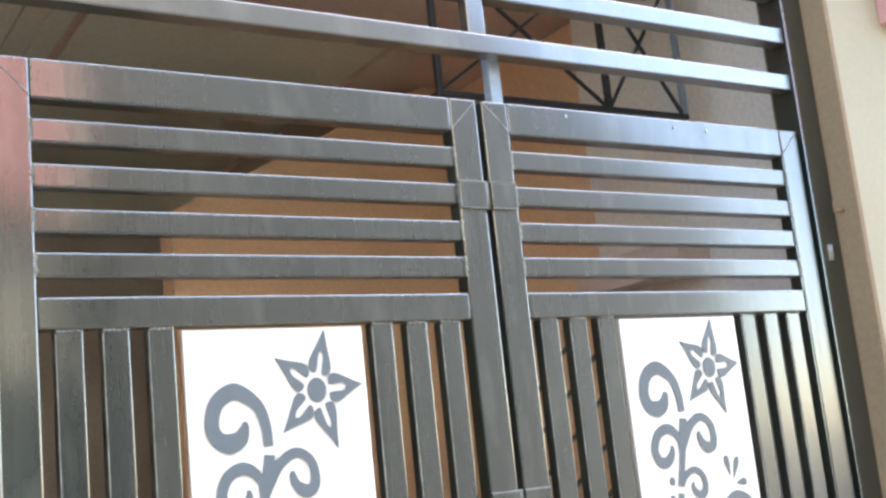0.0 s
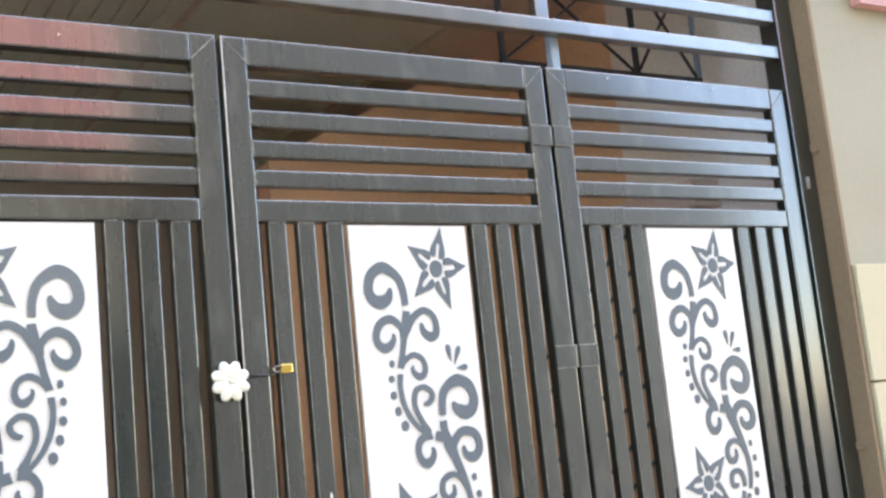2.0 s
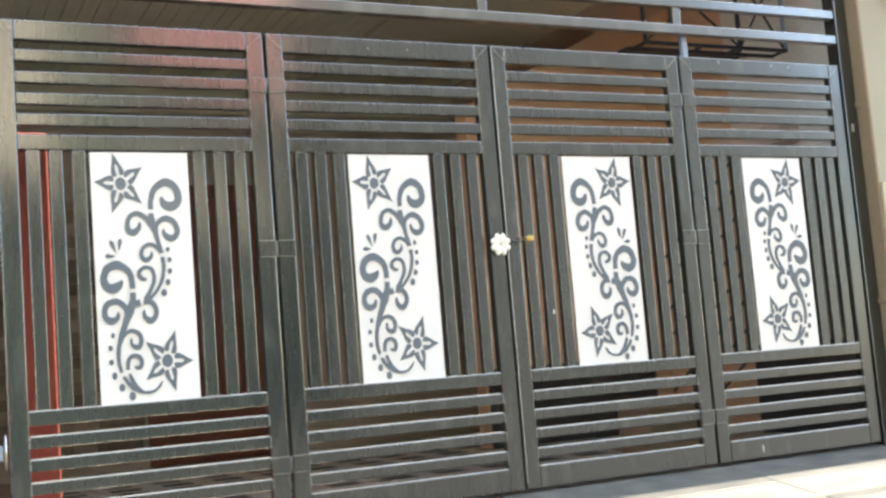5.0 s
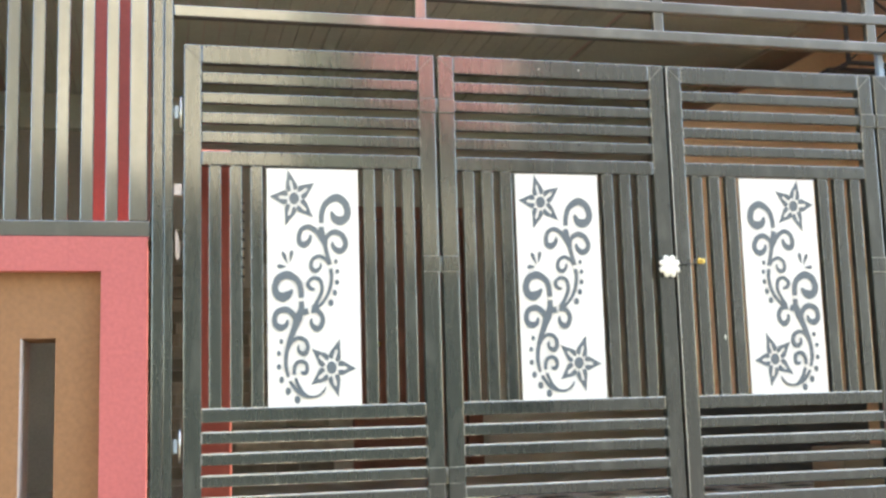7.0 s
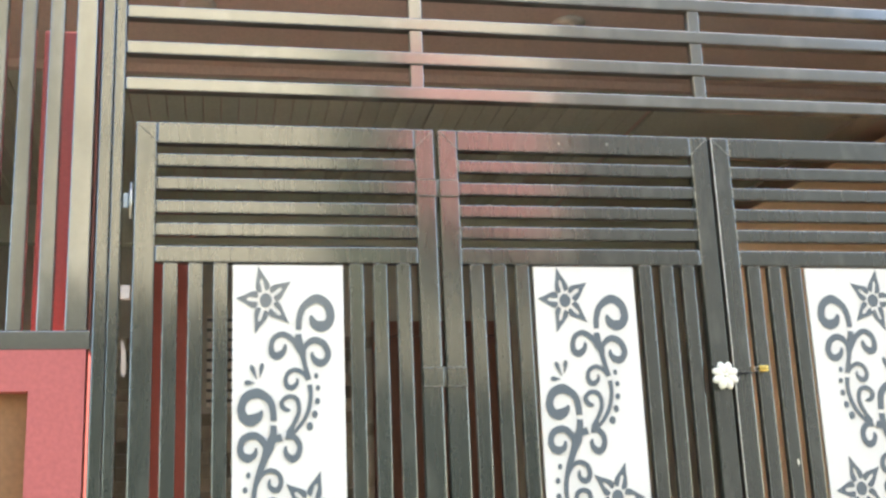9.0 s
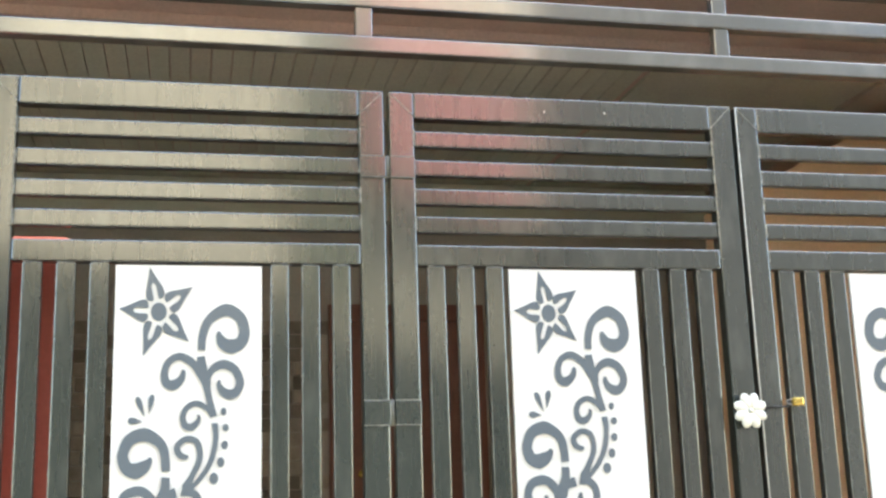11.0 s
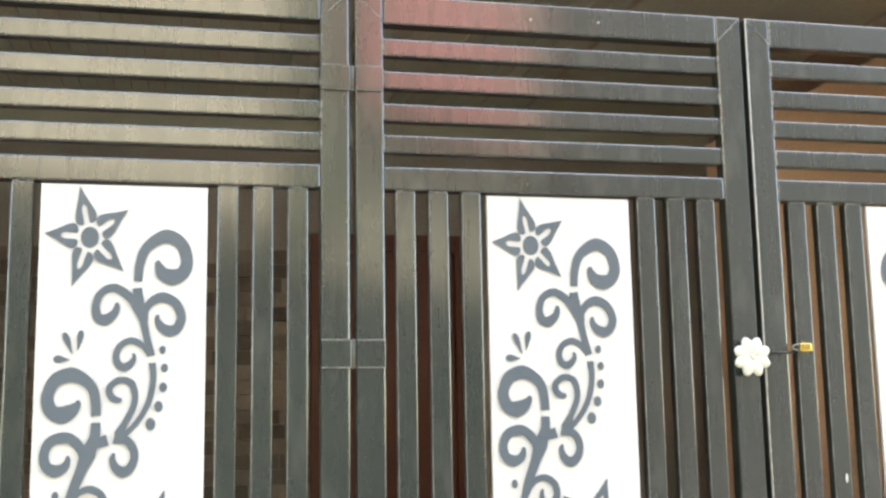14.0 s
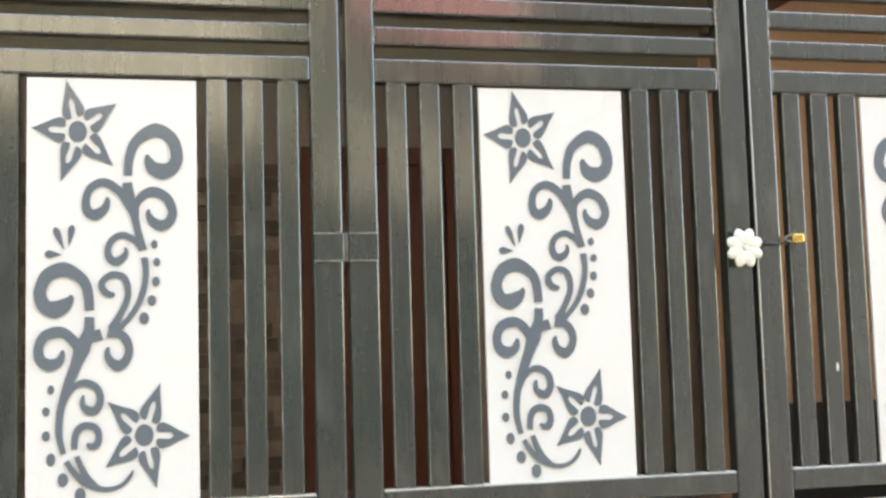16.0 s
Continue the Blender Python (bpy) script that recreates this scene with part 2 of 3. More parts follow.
def wall_with_holes(x0, x1, z0, z1, y0, y1, holes):
    """A wall slab in the x-z plane, y0 to y1 thick, with rectangular holes through it."""
    xs = sorted({x0, x1, *[h[0] for h in holes], *[h[1] for h in holes]})
    zs = sorted({z0, z1, *[h[2] for h in holes], *[h[3] for h in holes]})
    inside = lambda x, z: x0 < x < x1 and z0 < z < z1 and not any(h[0] < x < h[1] and h[2] < z < h[3] for h in holes)
    bm = bmesh.new()
    verts = {}

    def v(*key):
        if key not in verts:
            verts[key] = bm.verts.new(key)
        return verts[key]

    for i in range(len(xs) - 1):
        for k in range(len(zs) - 1):
            a, b, c, d = xs[i], xs[i + 1], zs[k], zs[k + 1]
            cx, cz = (a + b) / 2, (c + d) / 2
            if not inside(cx, cz):
                continue
            bm.faces.new([v(a, y0, c), v(b, y0, c), v(b, y0, d), v(a, y0, d)])
            bm.faces.new([v(a, y1, d), v(b, y1, d), v(b, y1, c), v(a, y1, c)])
            left = xs[i - 1] / 2 + a / 2 if i else x0 - 1
            right = xs[i + 2] / 2 + b / 2 if i + 2 < len(xs) else x1 + 1
            low = zs[k - 1] / 2 + c / 2 if k else z0 - 1
            high = zs[k + 2] / 2 + d / 2 if k + 2 < len(zs) else z1 + 1
            if not inside(left, cz):
                bm.faces.new([v(a, y0, c), v(a, y0, d), v(a, y1, d), v(a, y1, c)])
            if not inside(right, cz):
                bm.faces.new([v(b, y0, d), v(b, y0, c), v(b, y1, c), v(b, y1, d)])
            if not inside(cx, low):
                bm.faces.new([v(b, y0, c), v(a, y0, c), v(a, y1, c), v(b, y1, c)])
            if not inside(cx, high):
                bm.faces.new([v(a, y0, d), v(b, y0, d), v(b, y1, d), v(a, y1, d)])
    return bm


# heights: panel top is 1.41 above the sill
T0 = 1.41
STREET = -0.62

# ---- ground ----
gb = bmesh.new()
profile = [(-400, STREET), (-60, STREET), (-9, STREET), (-5.2, STREET), (-3.2, STREET + 0.02), (-2.2, STREET + 0.12), (-0.62, -0.10), (-0.30, -0.075), (0.5, -0.075)]
cols = [-400, -40, -8, -4, -2.2, 0, 2.1, 3, 5, 8, 40, 400]
grid = [[gb.verts.new((x, y, z)) for x in cols] for y, z in profile]
for i in range(len(profile) - 1):
    for k in range(len(cols) - 1):
        gb.faces.new([grid[i][k], grid[i][k + 1], grid[i + 1][k + 1], grid[i + 1][k]])
structure("ground", gb, SOIL, "sandy dusty ground sloping from the gate to the street", "ground")
# Unseen; run wide and dark under the houses to darken the gate's reflections.
structure("road", box_bm(-60, 60, -22.0, -2.6, STREET - 0.1, STREET + 0.085), ROAD, "unseen dark road surface kept wide for dark reflections", "road")

# entrance paving: pale granite strips divided by dark granite bands
paving = tagged(new("pavement"), "pale granite paving strips with dark stone bands before the gate", "paving", kind="structure")


def slab(name, x0, x1, y0, y1, drop0, drop1, material):
    """A paving piece whose top falls from drop1 at y1 to drop0 at y0."""
    bm = box_bm(x0, x1, y0, y1, -0.055, 0.0, 0.004)
    for v in bm.verts:
        f = (v.co.y - y0) / (y1 - y0)
        v.co.z += drop0 + (drop1 - drop0) * f
    part(name, bm, material, paving)


def fall(y):
    return -0.004 if y > -0.02 else -0.004 + (y + 0.02) * 0.16


rng = random.Random(4)
edges = [(0.06, -0.27, GRANITE), (-0.275, -0.37, BLACKSTONE), (-0.375, -0.62, GRANITE), (-0.625, -0.72, BLACKSTONE), (-0.725, -1.0, GRANITE), (-1.005, -1.1, BLACKSTONE), (-1.105, -1.42, GRANITE)]
for y1, y0, m in edges:
    for x0, x1 in ((-2.05, -1.02), (-1.015, -0.12), (0.0, 1.02), (1.025, 2.09)):
        slab("paver", x0, x1, y0, y1, fall(y0) + rng.uniform(-0.002, 0.002), fall(y1), m)
for y1, y0 in ((0.06, -0.45), (-0.455, -0.95), (-0.955, -1.42)):
    slab("paver", -0.115, -0.005, y0, y1, fall(y0) + 0.003, fall(y1) + 0.003, BLACKSTONE)

# rubble and soil beside the wall foot
for i in range(90):
    s = rng.uniform(0.006, 0.032)
    bm = bmesh.new()
    bmesh.ops.create_icosphere(bm, subdivisions=1, radius=s)
    for v in bm.verts:
        v.co = Vector((v.co.x * rng.uniform(0.7, 1.3), v.co.y * rng.uniform(0.7, 1.3), v.co.z * rng.uniform(0.4, 0.8)))
    st = part("rubble_stone", bm, RUBBLE)
    st.rotation_euler = (rng.uniform(0, 6), rng.uniform(0, 6), rng.uniform(0, 6))
    x = 2.62 + abs(rng.gauss(0, 0.5))
    y = -0.13 - abs(rng.gauss(0, 0.10))
    st.location = (x, y, -0.075 + s * 0.25)
    tagged(st, "small broken lump of plaster rubble on the soil", "rubble", "rubble at the wall foot")

# ---- neighbour's wall on the right of the gate ----
WY = -0.09
wall_r = structure("wall_east", wall_with_holes(2.102, 7.0, -0.6, 4.6, WY, 0.12, [(2.53, 4.6, T0 + 0.974, T0 + 2.0), (2.88, 4.3, T0 - 0.83, T0 - 0.21)]), OLIVE, "olive grey painted house wall with two framed openings", "wall")
for z0, z1 in ((-0.62, T0 - 0.909), (T0 - 0.903, T0 - 0.526), (T0 - 0.519, T0 - 0.136)):
    if z0 < 0:
        part("cladding_band", wall_with_holes(2.11, 6.9, z0, z1, WY - 0.022, WY - 0.001, [(2.77, 4.41, T0 - 0.93, T0)]), CREAM, wall_r, "cream painted plaster band")
    else:
        bar("cladding_band", 2.11, 2.768, WY - 0.022, WY - 0.001, z0, z1, CREAM, wall_r, "cream painted plaster band", 0.003)
        bar("cladding_band", 4.412, 6.9, WY - 0.022, WY - 0.001, z0, z1, CREAM, wall_r, "cream painted plaster band", 0.003)
part("wall_edge", box_bm(2.083, 2.1, WY - 0.012, 0.12, -0.1, 4.6, 0.003), BROWN, wall_r, "bare brown plastered wall edge")


def framed_window(name, x0, x1, z0, z1, border, glass, label, divider, trim):
    """A raised plaster border round an opening, with a pane set back in it."""
    w = thing(name, label, "window")
    w["kind"] = "structure"
    part("surround", wall_with_holes(x0 - border, x1 + border, z0 - border * 0.9, z1 + border * 0.75, WY - 0.045, WY - 0.002, [(x0, x1, z0, z1)]), trim, w, "dull pink painted plaster surround")
    for a, b in zip([x0] + divider, divider + [x1]):
        bar("pane", a + 0.006, b - 0.006, WY + 0.03, WY + 0.036, z0, z1, glass, w, "", 0.0)
    for d in divider:
        bar("mullion", d - 0.006, d + 0.006, WY + 0.02, WY + 0.045, z0, z1, MAUVE, w)
    return w


framed_window("window_1", 2.53, 4.6, T0 + 0.974, T0 + 2.0, 0.21, SKYGLASS, "blue sky-reflecting window in a pink plaster surround", [2.86, 3.6], PALEPINK)
framed_window("window_2", 2.88, 4.3, T0 - 0.83, T0 - 0.21, 0.11, OLIVEPANE, "olive recessed panel in a dull pink surround", [], MAUVE)

# ---- pink boundary wall on the left ----
PY = -0.03
wall_l = structure("wall_west", wall_with_holes(-6.0, -2.128, -0.62, T0 - 0.276, PY, 0.32, [(-3.6, -2.292, -0.45, T0 - 0.403)]), PINK, "pink painted boundary wall with a recessed field", "wall")
part("recess_field", wall_with_holes(-3.602, -2.29, -0.452, T0 - 0.401, PY + 0.05, 0.30, [(-2.573, -2.451, -0.2, T0 - 0.645), (-3.15, -3.03, -0.2, T0 - 0.645)]), OCHRE, wall_l, "ochre painted recessed field with narrow slots")
for x in (-2.573, -3.15):
    # The pale colour carries the bright light on this side of the slot.
    bar("slot_jamb", x + 0.001, x + 0.004, PY + 0.052, 0.298, -0.199, T0 - 0.646, PALE_BEIGE, wall_l, "slot jamb, its bright light put into a pale colour", 0)
bar("slot_sill", -2.57, -2.452, PY + 0.052, 0.298, -0.199, -0.19, PALE_BEIGE, wall_l, "", 0)

# pink pillar on the wall and low wall inside
structure("pillar", box_bm(-2.36, -2.15, 0.40, 0.62, -0.06, T0 + 0.98, 0.006), PINK, "pink painted pillar behind the boundary wall", "pillar")
structure("wall_inner_low", box_bm(-1.965, -1.812, 0.13, 0.165, -0.034, T0 + 0.10, 0.006), BRICKRED, "low brick-red painted stub wall inside the gate", "wall")

# ---- fence of upright tubes on the left wall ----
fence = thing("fence", "dusty dark steel fence of upright tubes on the pink wall", "fence")
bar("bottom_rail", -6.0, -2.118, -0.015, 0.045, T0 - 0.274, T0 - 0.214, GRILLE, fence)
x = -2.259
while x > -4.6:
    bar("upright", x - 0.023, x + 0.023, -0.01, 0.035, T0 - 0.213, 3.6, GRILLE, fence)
    x -= 0.0895
bar("end_post", -2.196, -2.13, -0.018, 0.045, T0 - 0.213, 3.6, GRILLE, fence)
bar("end_post", -2.127, -2.119, 0.0, 0.05, T0 - 0.213, 3.6, MAUVE, fence, "pink painted flat strip")

# ---- fixed gate frame and grille above the gate ----
frame_g = thing("entrance_grille", "dark enamel steel posts with a barred grille over the gate", "grille")
bar("post", -2.112, -2.072, -0.03, 0.05, -0.06, 3.6, PAINT, frame_g)
bar("post", -2.070, -2.036, -0.025, 0.05, -0.06, 3.6, PAINT, frame_g)
bar("post", 2.006, 2.082, -0.03, 0.05, -0.06, 3.6, PAINT, frame_g)
for k in range(13):
    z = T0 + 0.59 + 0.1295 * k
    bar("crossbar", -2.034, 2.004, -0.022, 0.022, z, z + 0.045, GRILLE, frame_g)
    if k:
        for x in (-1.057, -0.012, 1.022):
            bar("spacer", x - 0.023, x + 0.023, -0.016, 0.016, z - 0.0843, z - 0.0002, GRILLE, frame_g, "", 0.003)
bar("stop_bar", 1.075, 1.105, 0.03, 0.06, T0 + 0.40, T0 + 0.62, GALV, frame_g, "pale blue grey steel stop bar")

# ---- gate leaves ----
W = 0.994
HT = T0 + 0.480


def strip(points, widths, y, thick, bm=None):
    """A flat band of varying width along a smooth line through the points, in the x-z plane."""
    bm = bm or bmesh.new()
    pts = [Vector(p) for p in points]
    ext = [2 * pts[0] - pts[1]] + pts + [2 * pts[-1] - pts[-2]]
    line, wid = [], []
    n = 7
    for i in range(1, len(ext) - 2):
        a, b, c, d = ext[i - 1:i + 3]
        for s in range(n):
            t = s / n
            line.append(0.5 * ((2 * b) + (c - a) * t + (2 * a - 5 * b + 4 * c - d) * t * t + (3 * b - a - 3 * c + d) * t ** 3))
            wid.append(widths[i - 1] * (1 - t) + widths[i] * t)
    line.append(pts[-1])
    wid.append(widths[-1])
    rows_v = []
    for i, p in enumerate(line):
        d = (line[min(i + 1, len(line) - 1)] - line[max(i - 1, 0)]).normalized()
        side = Vector((-d.y, d.x)) * wid[i] / 2
        l, r = p + side, p - side
        rows_v.append([bm.verts.new((l.x, y - thick, l.y)), bm.verts.new((r.x, y - thick, r.y)), bm.verts.new((r.x, y, r.y)), bm.verts.new((l.x, y, l.y))])
    for a, b in zip(rows_v, rows_v[1:]):
        for k in range(4):
            bm.faces.new([a[k], a[(k + 1) % 4], b[(k + 1) % 4], b[k]])
    bm.faces.new(rows_v[0])
    bm.faces.new(rows_v[-1][::-1])
    return bm


def disc(cx, cz, rx, rz, y, thick, turn=0.0, bm=None):
    """A flat oval."""
    bm = bm or bmesh.new()
    front, back = [], []
    c, s = math.cos(turn), math.sin(turn)
    for i in range(18):
        a = 2 * math.pi * i / 18
        u, v = rx * math.cos(a), rz * math.sin(a)
        front.append(bm.verts.new((cx + u * c - v * s, y - thick, cz + u * s + v * c)))
        back.append(bm.verts.new((cx + u * c - v * s, y, cz + u * s + v * c)))
    bm.faces.new(front)
    bm.faces.new(back[::-1])
    for i in range(18):
        k = (i + 1) % 18
        bm.faces.new([front[i], back[i], back[k], front[k]])
    return bm


RISE = 1.225     # the ornament is drawn taller than wide


def petal(cx, cz, r, turn, y, thick, bm):
    """A pointed petal with a slot running into it from the blossom's centre."""
    c, s = math.cos(turn), math.sin(turn)
    outer = [(0.262, 0.11), (0.275, 0.175), (0.32, 0.225), (0.39, 0.24), (0.48, 0.222), (0.60, 0.17), (0.74, 0.105), (0.88, 0.048), (1.0, 0.001)]
    inner = [(0.275, 0.066), (0.30, 0.062), (0.35, 0.058), (0.42, 0.058), (0.50, 0.062), (0.565, 0.058), (0.61, 0.038), (0.637, 0.015), (0.645, 0.0005)]
    for sign in (1, -1):
        rings = []
        for pair in zip(outer, inner):
            (a, b), (e, f) = [(cx + (u * c - v * sign * s) * r, cz + (u * s + v * sign * c) * r * RISE) for u, v in pair]
            rings.append([bm.verts.new((a, y - thick, b)), bm.verts.new((e, y - thick, f)), bm.verts.new((e, y, f)), bm.verts.new((a, y, b))])
        for a, b in zip(rings, rings[1:]):
            for k in range(4):
                bm.faces.new([a[k], a[(k + 1) % 4], b[(k + 1) % 4], b[k]])
        bm.faces.new(rings[0])
        bm.faces.new(rings[-1][::-1])
    return bm


def drop_bm(tip, head, width, y, thick):
    """A drop drawn out from a round head to a tip."""
    t, h = Vector(tip), Vector(head)
    along = [0.0, 0.25, 0.5, 0.7, 0.85, 0.95, 1.0]
    return strip([t + (h - t) * f for f in along], [0.0005, width * 0.42, width * 0.8, width, width * 0.88, width * 0.55, width * 0.15], y, thick)


PANEL_W, PANEL_H = 0.356, 0.917


def panel_ornament(panel, flip, y):
    """Scrolls, blossoms, drops and dots of the ornament; x runs from the panel's edge, z down from its top."""
    fx = (lambda x: PANEL_W - x) if flip else (lambda x: x)
    th = 0.0026
    lift = [0]

    def scroll(points, widths):
        lift[0] += 1
        bm = strip([(fx(a), -b) for a, b in points], widths, y, th + 0.00012 * lift[0])
        part("scroll", bm, INLAY, panel)

    def blossom(cx, cz, r, start):
        bm = bmesh.new()
        for k in range(5):
            a = radians(start + 72 * k)
            petal(fx(cx), -cz, r, math.pi - a if flip else a, y, th, bm)
        disc(fx(cx), -cz, r * 0.2, r * 0.2 * RISE, y, th, 0, bm)
        part("blossom", bm, INLAY, panel)

    scroll([(0.209, 0.214), (0.212, 0.176), (0.227, 0.138), (0.267, 0.113), (0.301, 0.131), (0.313, 0.168), (0.304, 0.194), (0.282, 0.204), (0.262, 0.196), (0.252, 0.178), (0.251, 0.167)], [0.0177, 0.0191, 0.0218, 0.0314, 0.0273, 0.0259, 0.0286, 0.0368, 0.0300, 0.0164, 0.0068])
    scroll([(0.208, 0.229), (0.211, 0.254), (0.221, 0.295), (0.229, 0.332), (0.240, 0.377)], [0.0191, 0.0232, 0.0177, 0.0150, 0.0177])
    scroll([(0.218, 0.301), (0.210, 0.278), (0.190, 0.247), (0.159, 0.229), (0.132, 0.241), (0.122, 0.268), (0.126, 0.292), (0.142, 0.299), (0.160, 0.286), (0.166, 0.270), (0.165, 0.261)], [0.0082, 0.0177, 0.0191, 0.0191, 0.0164, 0.0164, 0.0205, 0.0259, 0.0177, 0.0123, 0.0055])
    scroll([(0.229, 0.300), (0.227, 0.277), (0.241, 0.257), (0.264, 0.249), (0.290, 0.262), (0.303, 0.292), (0.295, 0.315), (0.279, 0.323), (0.262, 0.315), (0.252, 0.299), (0.253, 0.287)], [0.0068, 0.0136, 0.0191, 0.0232, 0.0205, 0.0191, 0.0205, 0.0259, 0.0205, 0.0123, 0.0055])
    scroll([(0.233, 0.371), (0.221, 0.354), (0.198, 0.344), (0.176, 0.354), (0.167, 0.375), (0.172, 0.395), (0.186, 0.401), (0.200, 0.391), (0.205, 0.379), (0.202, 0.371)], [0.0082, 0.0136, 0.0150, 0.0136, 0.0136, 0.0164, 0.0191, 0.0136, 0.0082, 0.0041])
    scroll([(0.243, 0.392), (0.246, 0.427), (0.239, 0.470), (0.222, 0.507), (0.195, 0.540), (0.179, 0.551)], [0.0150, 0.0130, 0.0130, 0.0123, 0.0109, 0.0123])
    scroll([(0.177, 0.546), (0.190, 0.519), (0.206, 0.485), (0.208, 0.458), (0.199, 0.435), (0.176, 0.429), (0.157, 0.442), (0.155, 0.456), (0.163, 0.468), (0.174, 0.472), (0.181, 0.469)], [0.0232, 0.0136, 0.0136, 0.0136, 0.0150, 0.0150, 0.0136, 0.0150, 0.0150, 0.0136, 0.0055])
    scroll([(0.167, 0.551), (0.192, 0.557), (0.206, 0.573), (0.210, 0.594), (0.202, 0.615), (0.187, 0.624), (0.171, 0.613), (0.165, 0.596), (0.168, 0.584)], [0.0259, 0.0191, 0.0177, 0.0164, 0.0191, 0.0246, 0.0177, 0.0123, 0.0055])
    scroll([(0.129, 0.505), (0.127, 0.474), (0.121, 0.449), (0.105, 0.430), (0.076, 0.417), (0.045, 0.428), (0.031, 0.453), (0.029, 0.474), (0.039, 0.495), (0.059, 0.502), (0.078, 0.493), (0.090, 0.480), (0.091, 0.471)], [0.0198, 0.0205, 0.0218, 0.0246, 0.0327, 0.0286, 0.0246, 0.0259, 0.0300, 0.0382, 0.0300, 0.0150, 0.0055])
    scroll([(0.129, 0.519), (0.127, 0.550), (0.114, 0.587), (0.102, 0.619), (0.087, 0.658), (0.074, 0.697), (0.068, 0.732), (0.068, 0.769), (0.076, 0.806)], [0.0191, 0.0218, 0.0327, 0.0232, 0.0205, 0.0150, 0.0150, 0.0136, 0.0109])
    scroll([(0.123, 0.568), (0.137, 0.561), (0.154, 0.556)], [0.0164, 0.0232, 0.0246])
    scroll([(0.106, 0.602), (0.101, 0.576), (0.081, 0.554), (0.062, 0.550), (0.038, 0.558), (0.026, 0.582), (0.030, 0.607), (0.048, 0.619), (0.067, 0.612), (0.074, 0.597), (0.073, 0.588)], [0.0136, 0.0205, 0.0218, 0.0246, 0.0218, 0.0191, 0.0218, 0.0273, 0.0191, 0.0109, 0.0055])
    scroll([(0.078, 0.704), (0.089, 0.675), (0.106, 0.661), (0.125, 0.659), (0.145, 0.672), (0.151, 0.697), (0.141, 0.717), (0.128, 0.717), (0.116, 0.706), (0.115, 0.692), (0.117, 0.684)], [0.0041, 0.0123, 0.0136, 0.0164, 0.0150, 0.0150, 0.0177, 0.0191, 0.0123, 0.0082, 0.0041])
    scroll([(0.098, 0.797), (0.100, 0.770), (0.109, 0.753), (0.126, 0.748), (0.143, 0.756), (0.148, 0.775), (0.142, 0.790), (0.131, 0.792), (0.124, 0.785)], [0.0123, 0.0136, 0.0150, 0.0164, 0.0150, 0.0136, 0.0164, 0.0136, 0.0055])
    scroll([(0.082, 0.821), (0.096, 0.843), (0.117, 0.865), (0.144, 0.879), (0.168, 0.883), (0.192, 0.877), (0.209, 0.862), (0.218, 0.846)], [0.0109, 0.0123, 0.0150, 0.0123, 0.0102, 0.0082, 0.0082, 0.0041])
    scroll([(0.103, 0.811), (0.113, 0.836), (0.127, 0.860), (0.147, 0.877)], [0.0109, 0.0123, 0.0123, 0.0068])
    for a, b, r, h in [(0.264, 0.364, 0.0069, 0.0094), (0.269, 0.403, 0.0076, 0.0094), (0.267, 0.445, 0.0083, 0.0107), (0.258, 0.486, 0.0090, 0.0120), (0.242, 0.524, 0.0104, 0.0134), (0.051, 0.671, 0.0069, 0.0100), (0.041, 0.716, 0.0076, 0.0100), (0.041, 0.767, 0.0083, 0.0107), (0.051, 0.816, 0.0090, 0.0134), (0.075, 0.859, 0.0104, 0.0141), (0.110, 0.892, 0.0111, 0.0154)]:
        part("dot", disc(fx(a), -b, r, h, y, th), INLAY, panel)
    for a, b, c, d, w in [(0.077, 0.374, 0.058, 0.326, 0.0143), (0.087, 0.366, 0.094, 0.321, 0.0143), (0.072, 0.385, 0.038, 0.383, 0.0171)]:
        part("drop", drop_bm((fx(a), -b), (fx(c), -d), w, y, th), INLAY, panel)
    blossom(0.105, 0.118, 0.0950, 32.5)
    blossom(0.241, 0.773, 0.0955, -2.5)


# Dust tone with the bright light on slat edges put in.
LIT_DUST = mat("pale_lit_dust", (0.62, 0.60, 0.53), 0.8, (0.46, 0.44, 0.38), 14.0, 0.7, 120, 0.1)
weld_rng = random.Random(9)


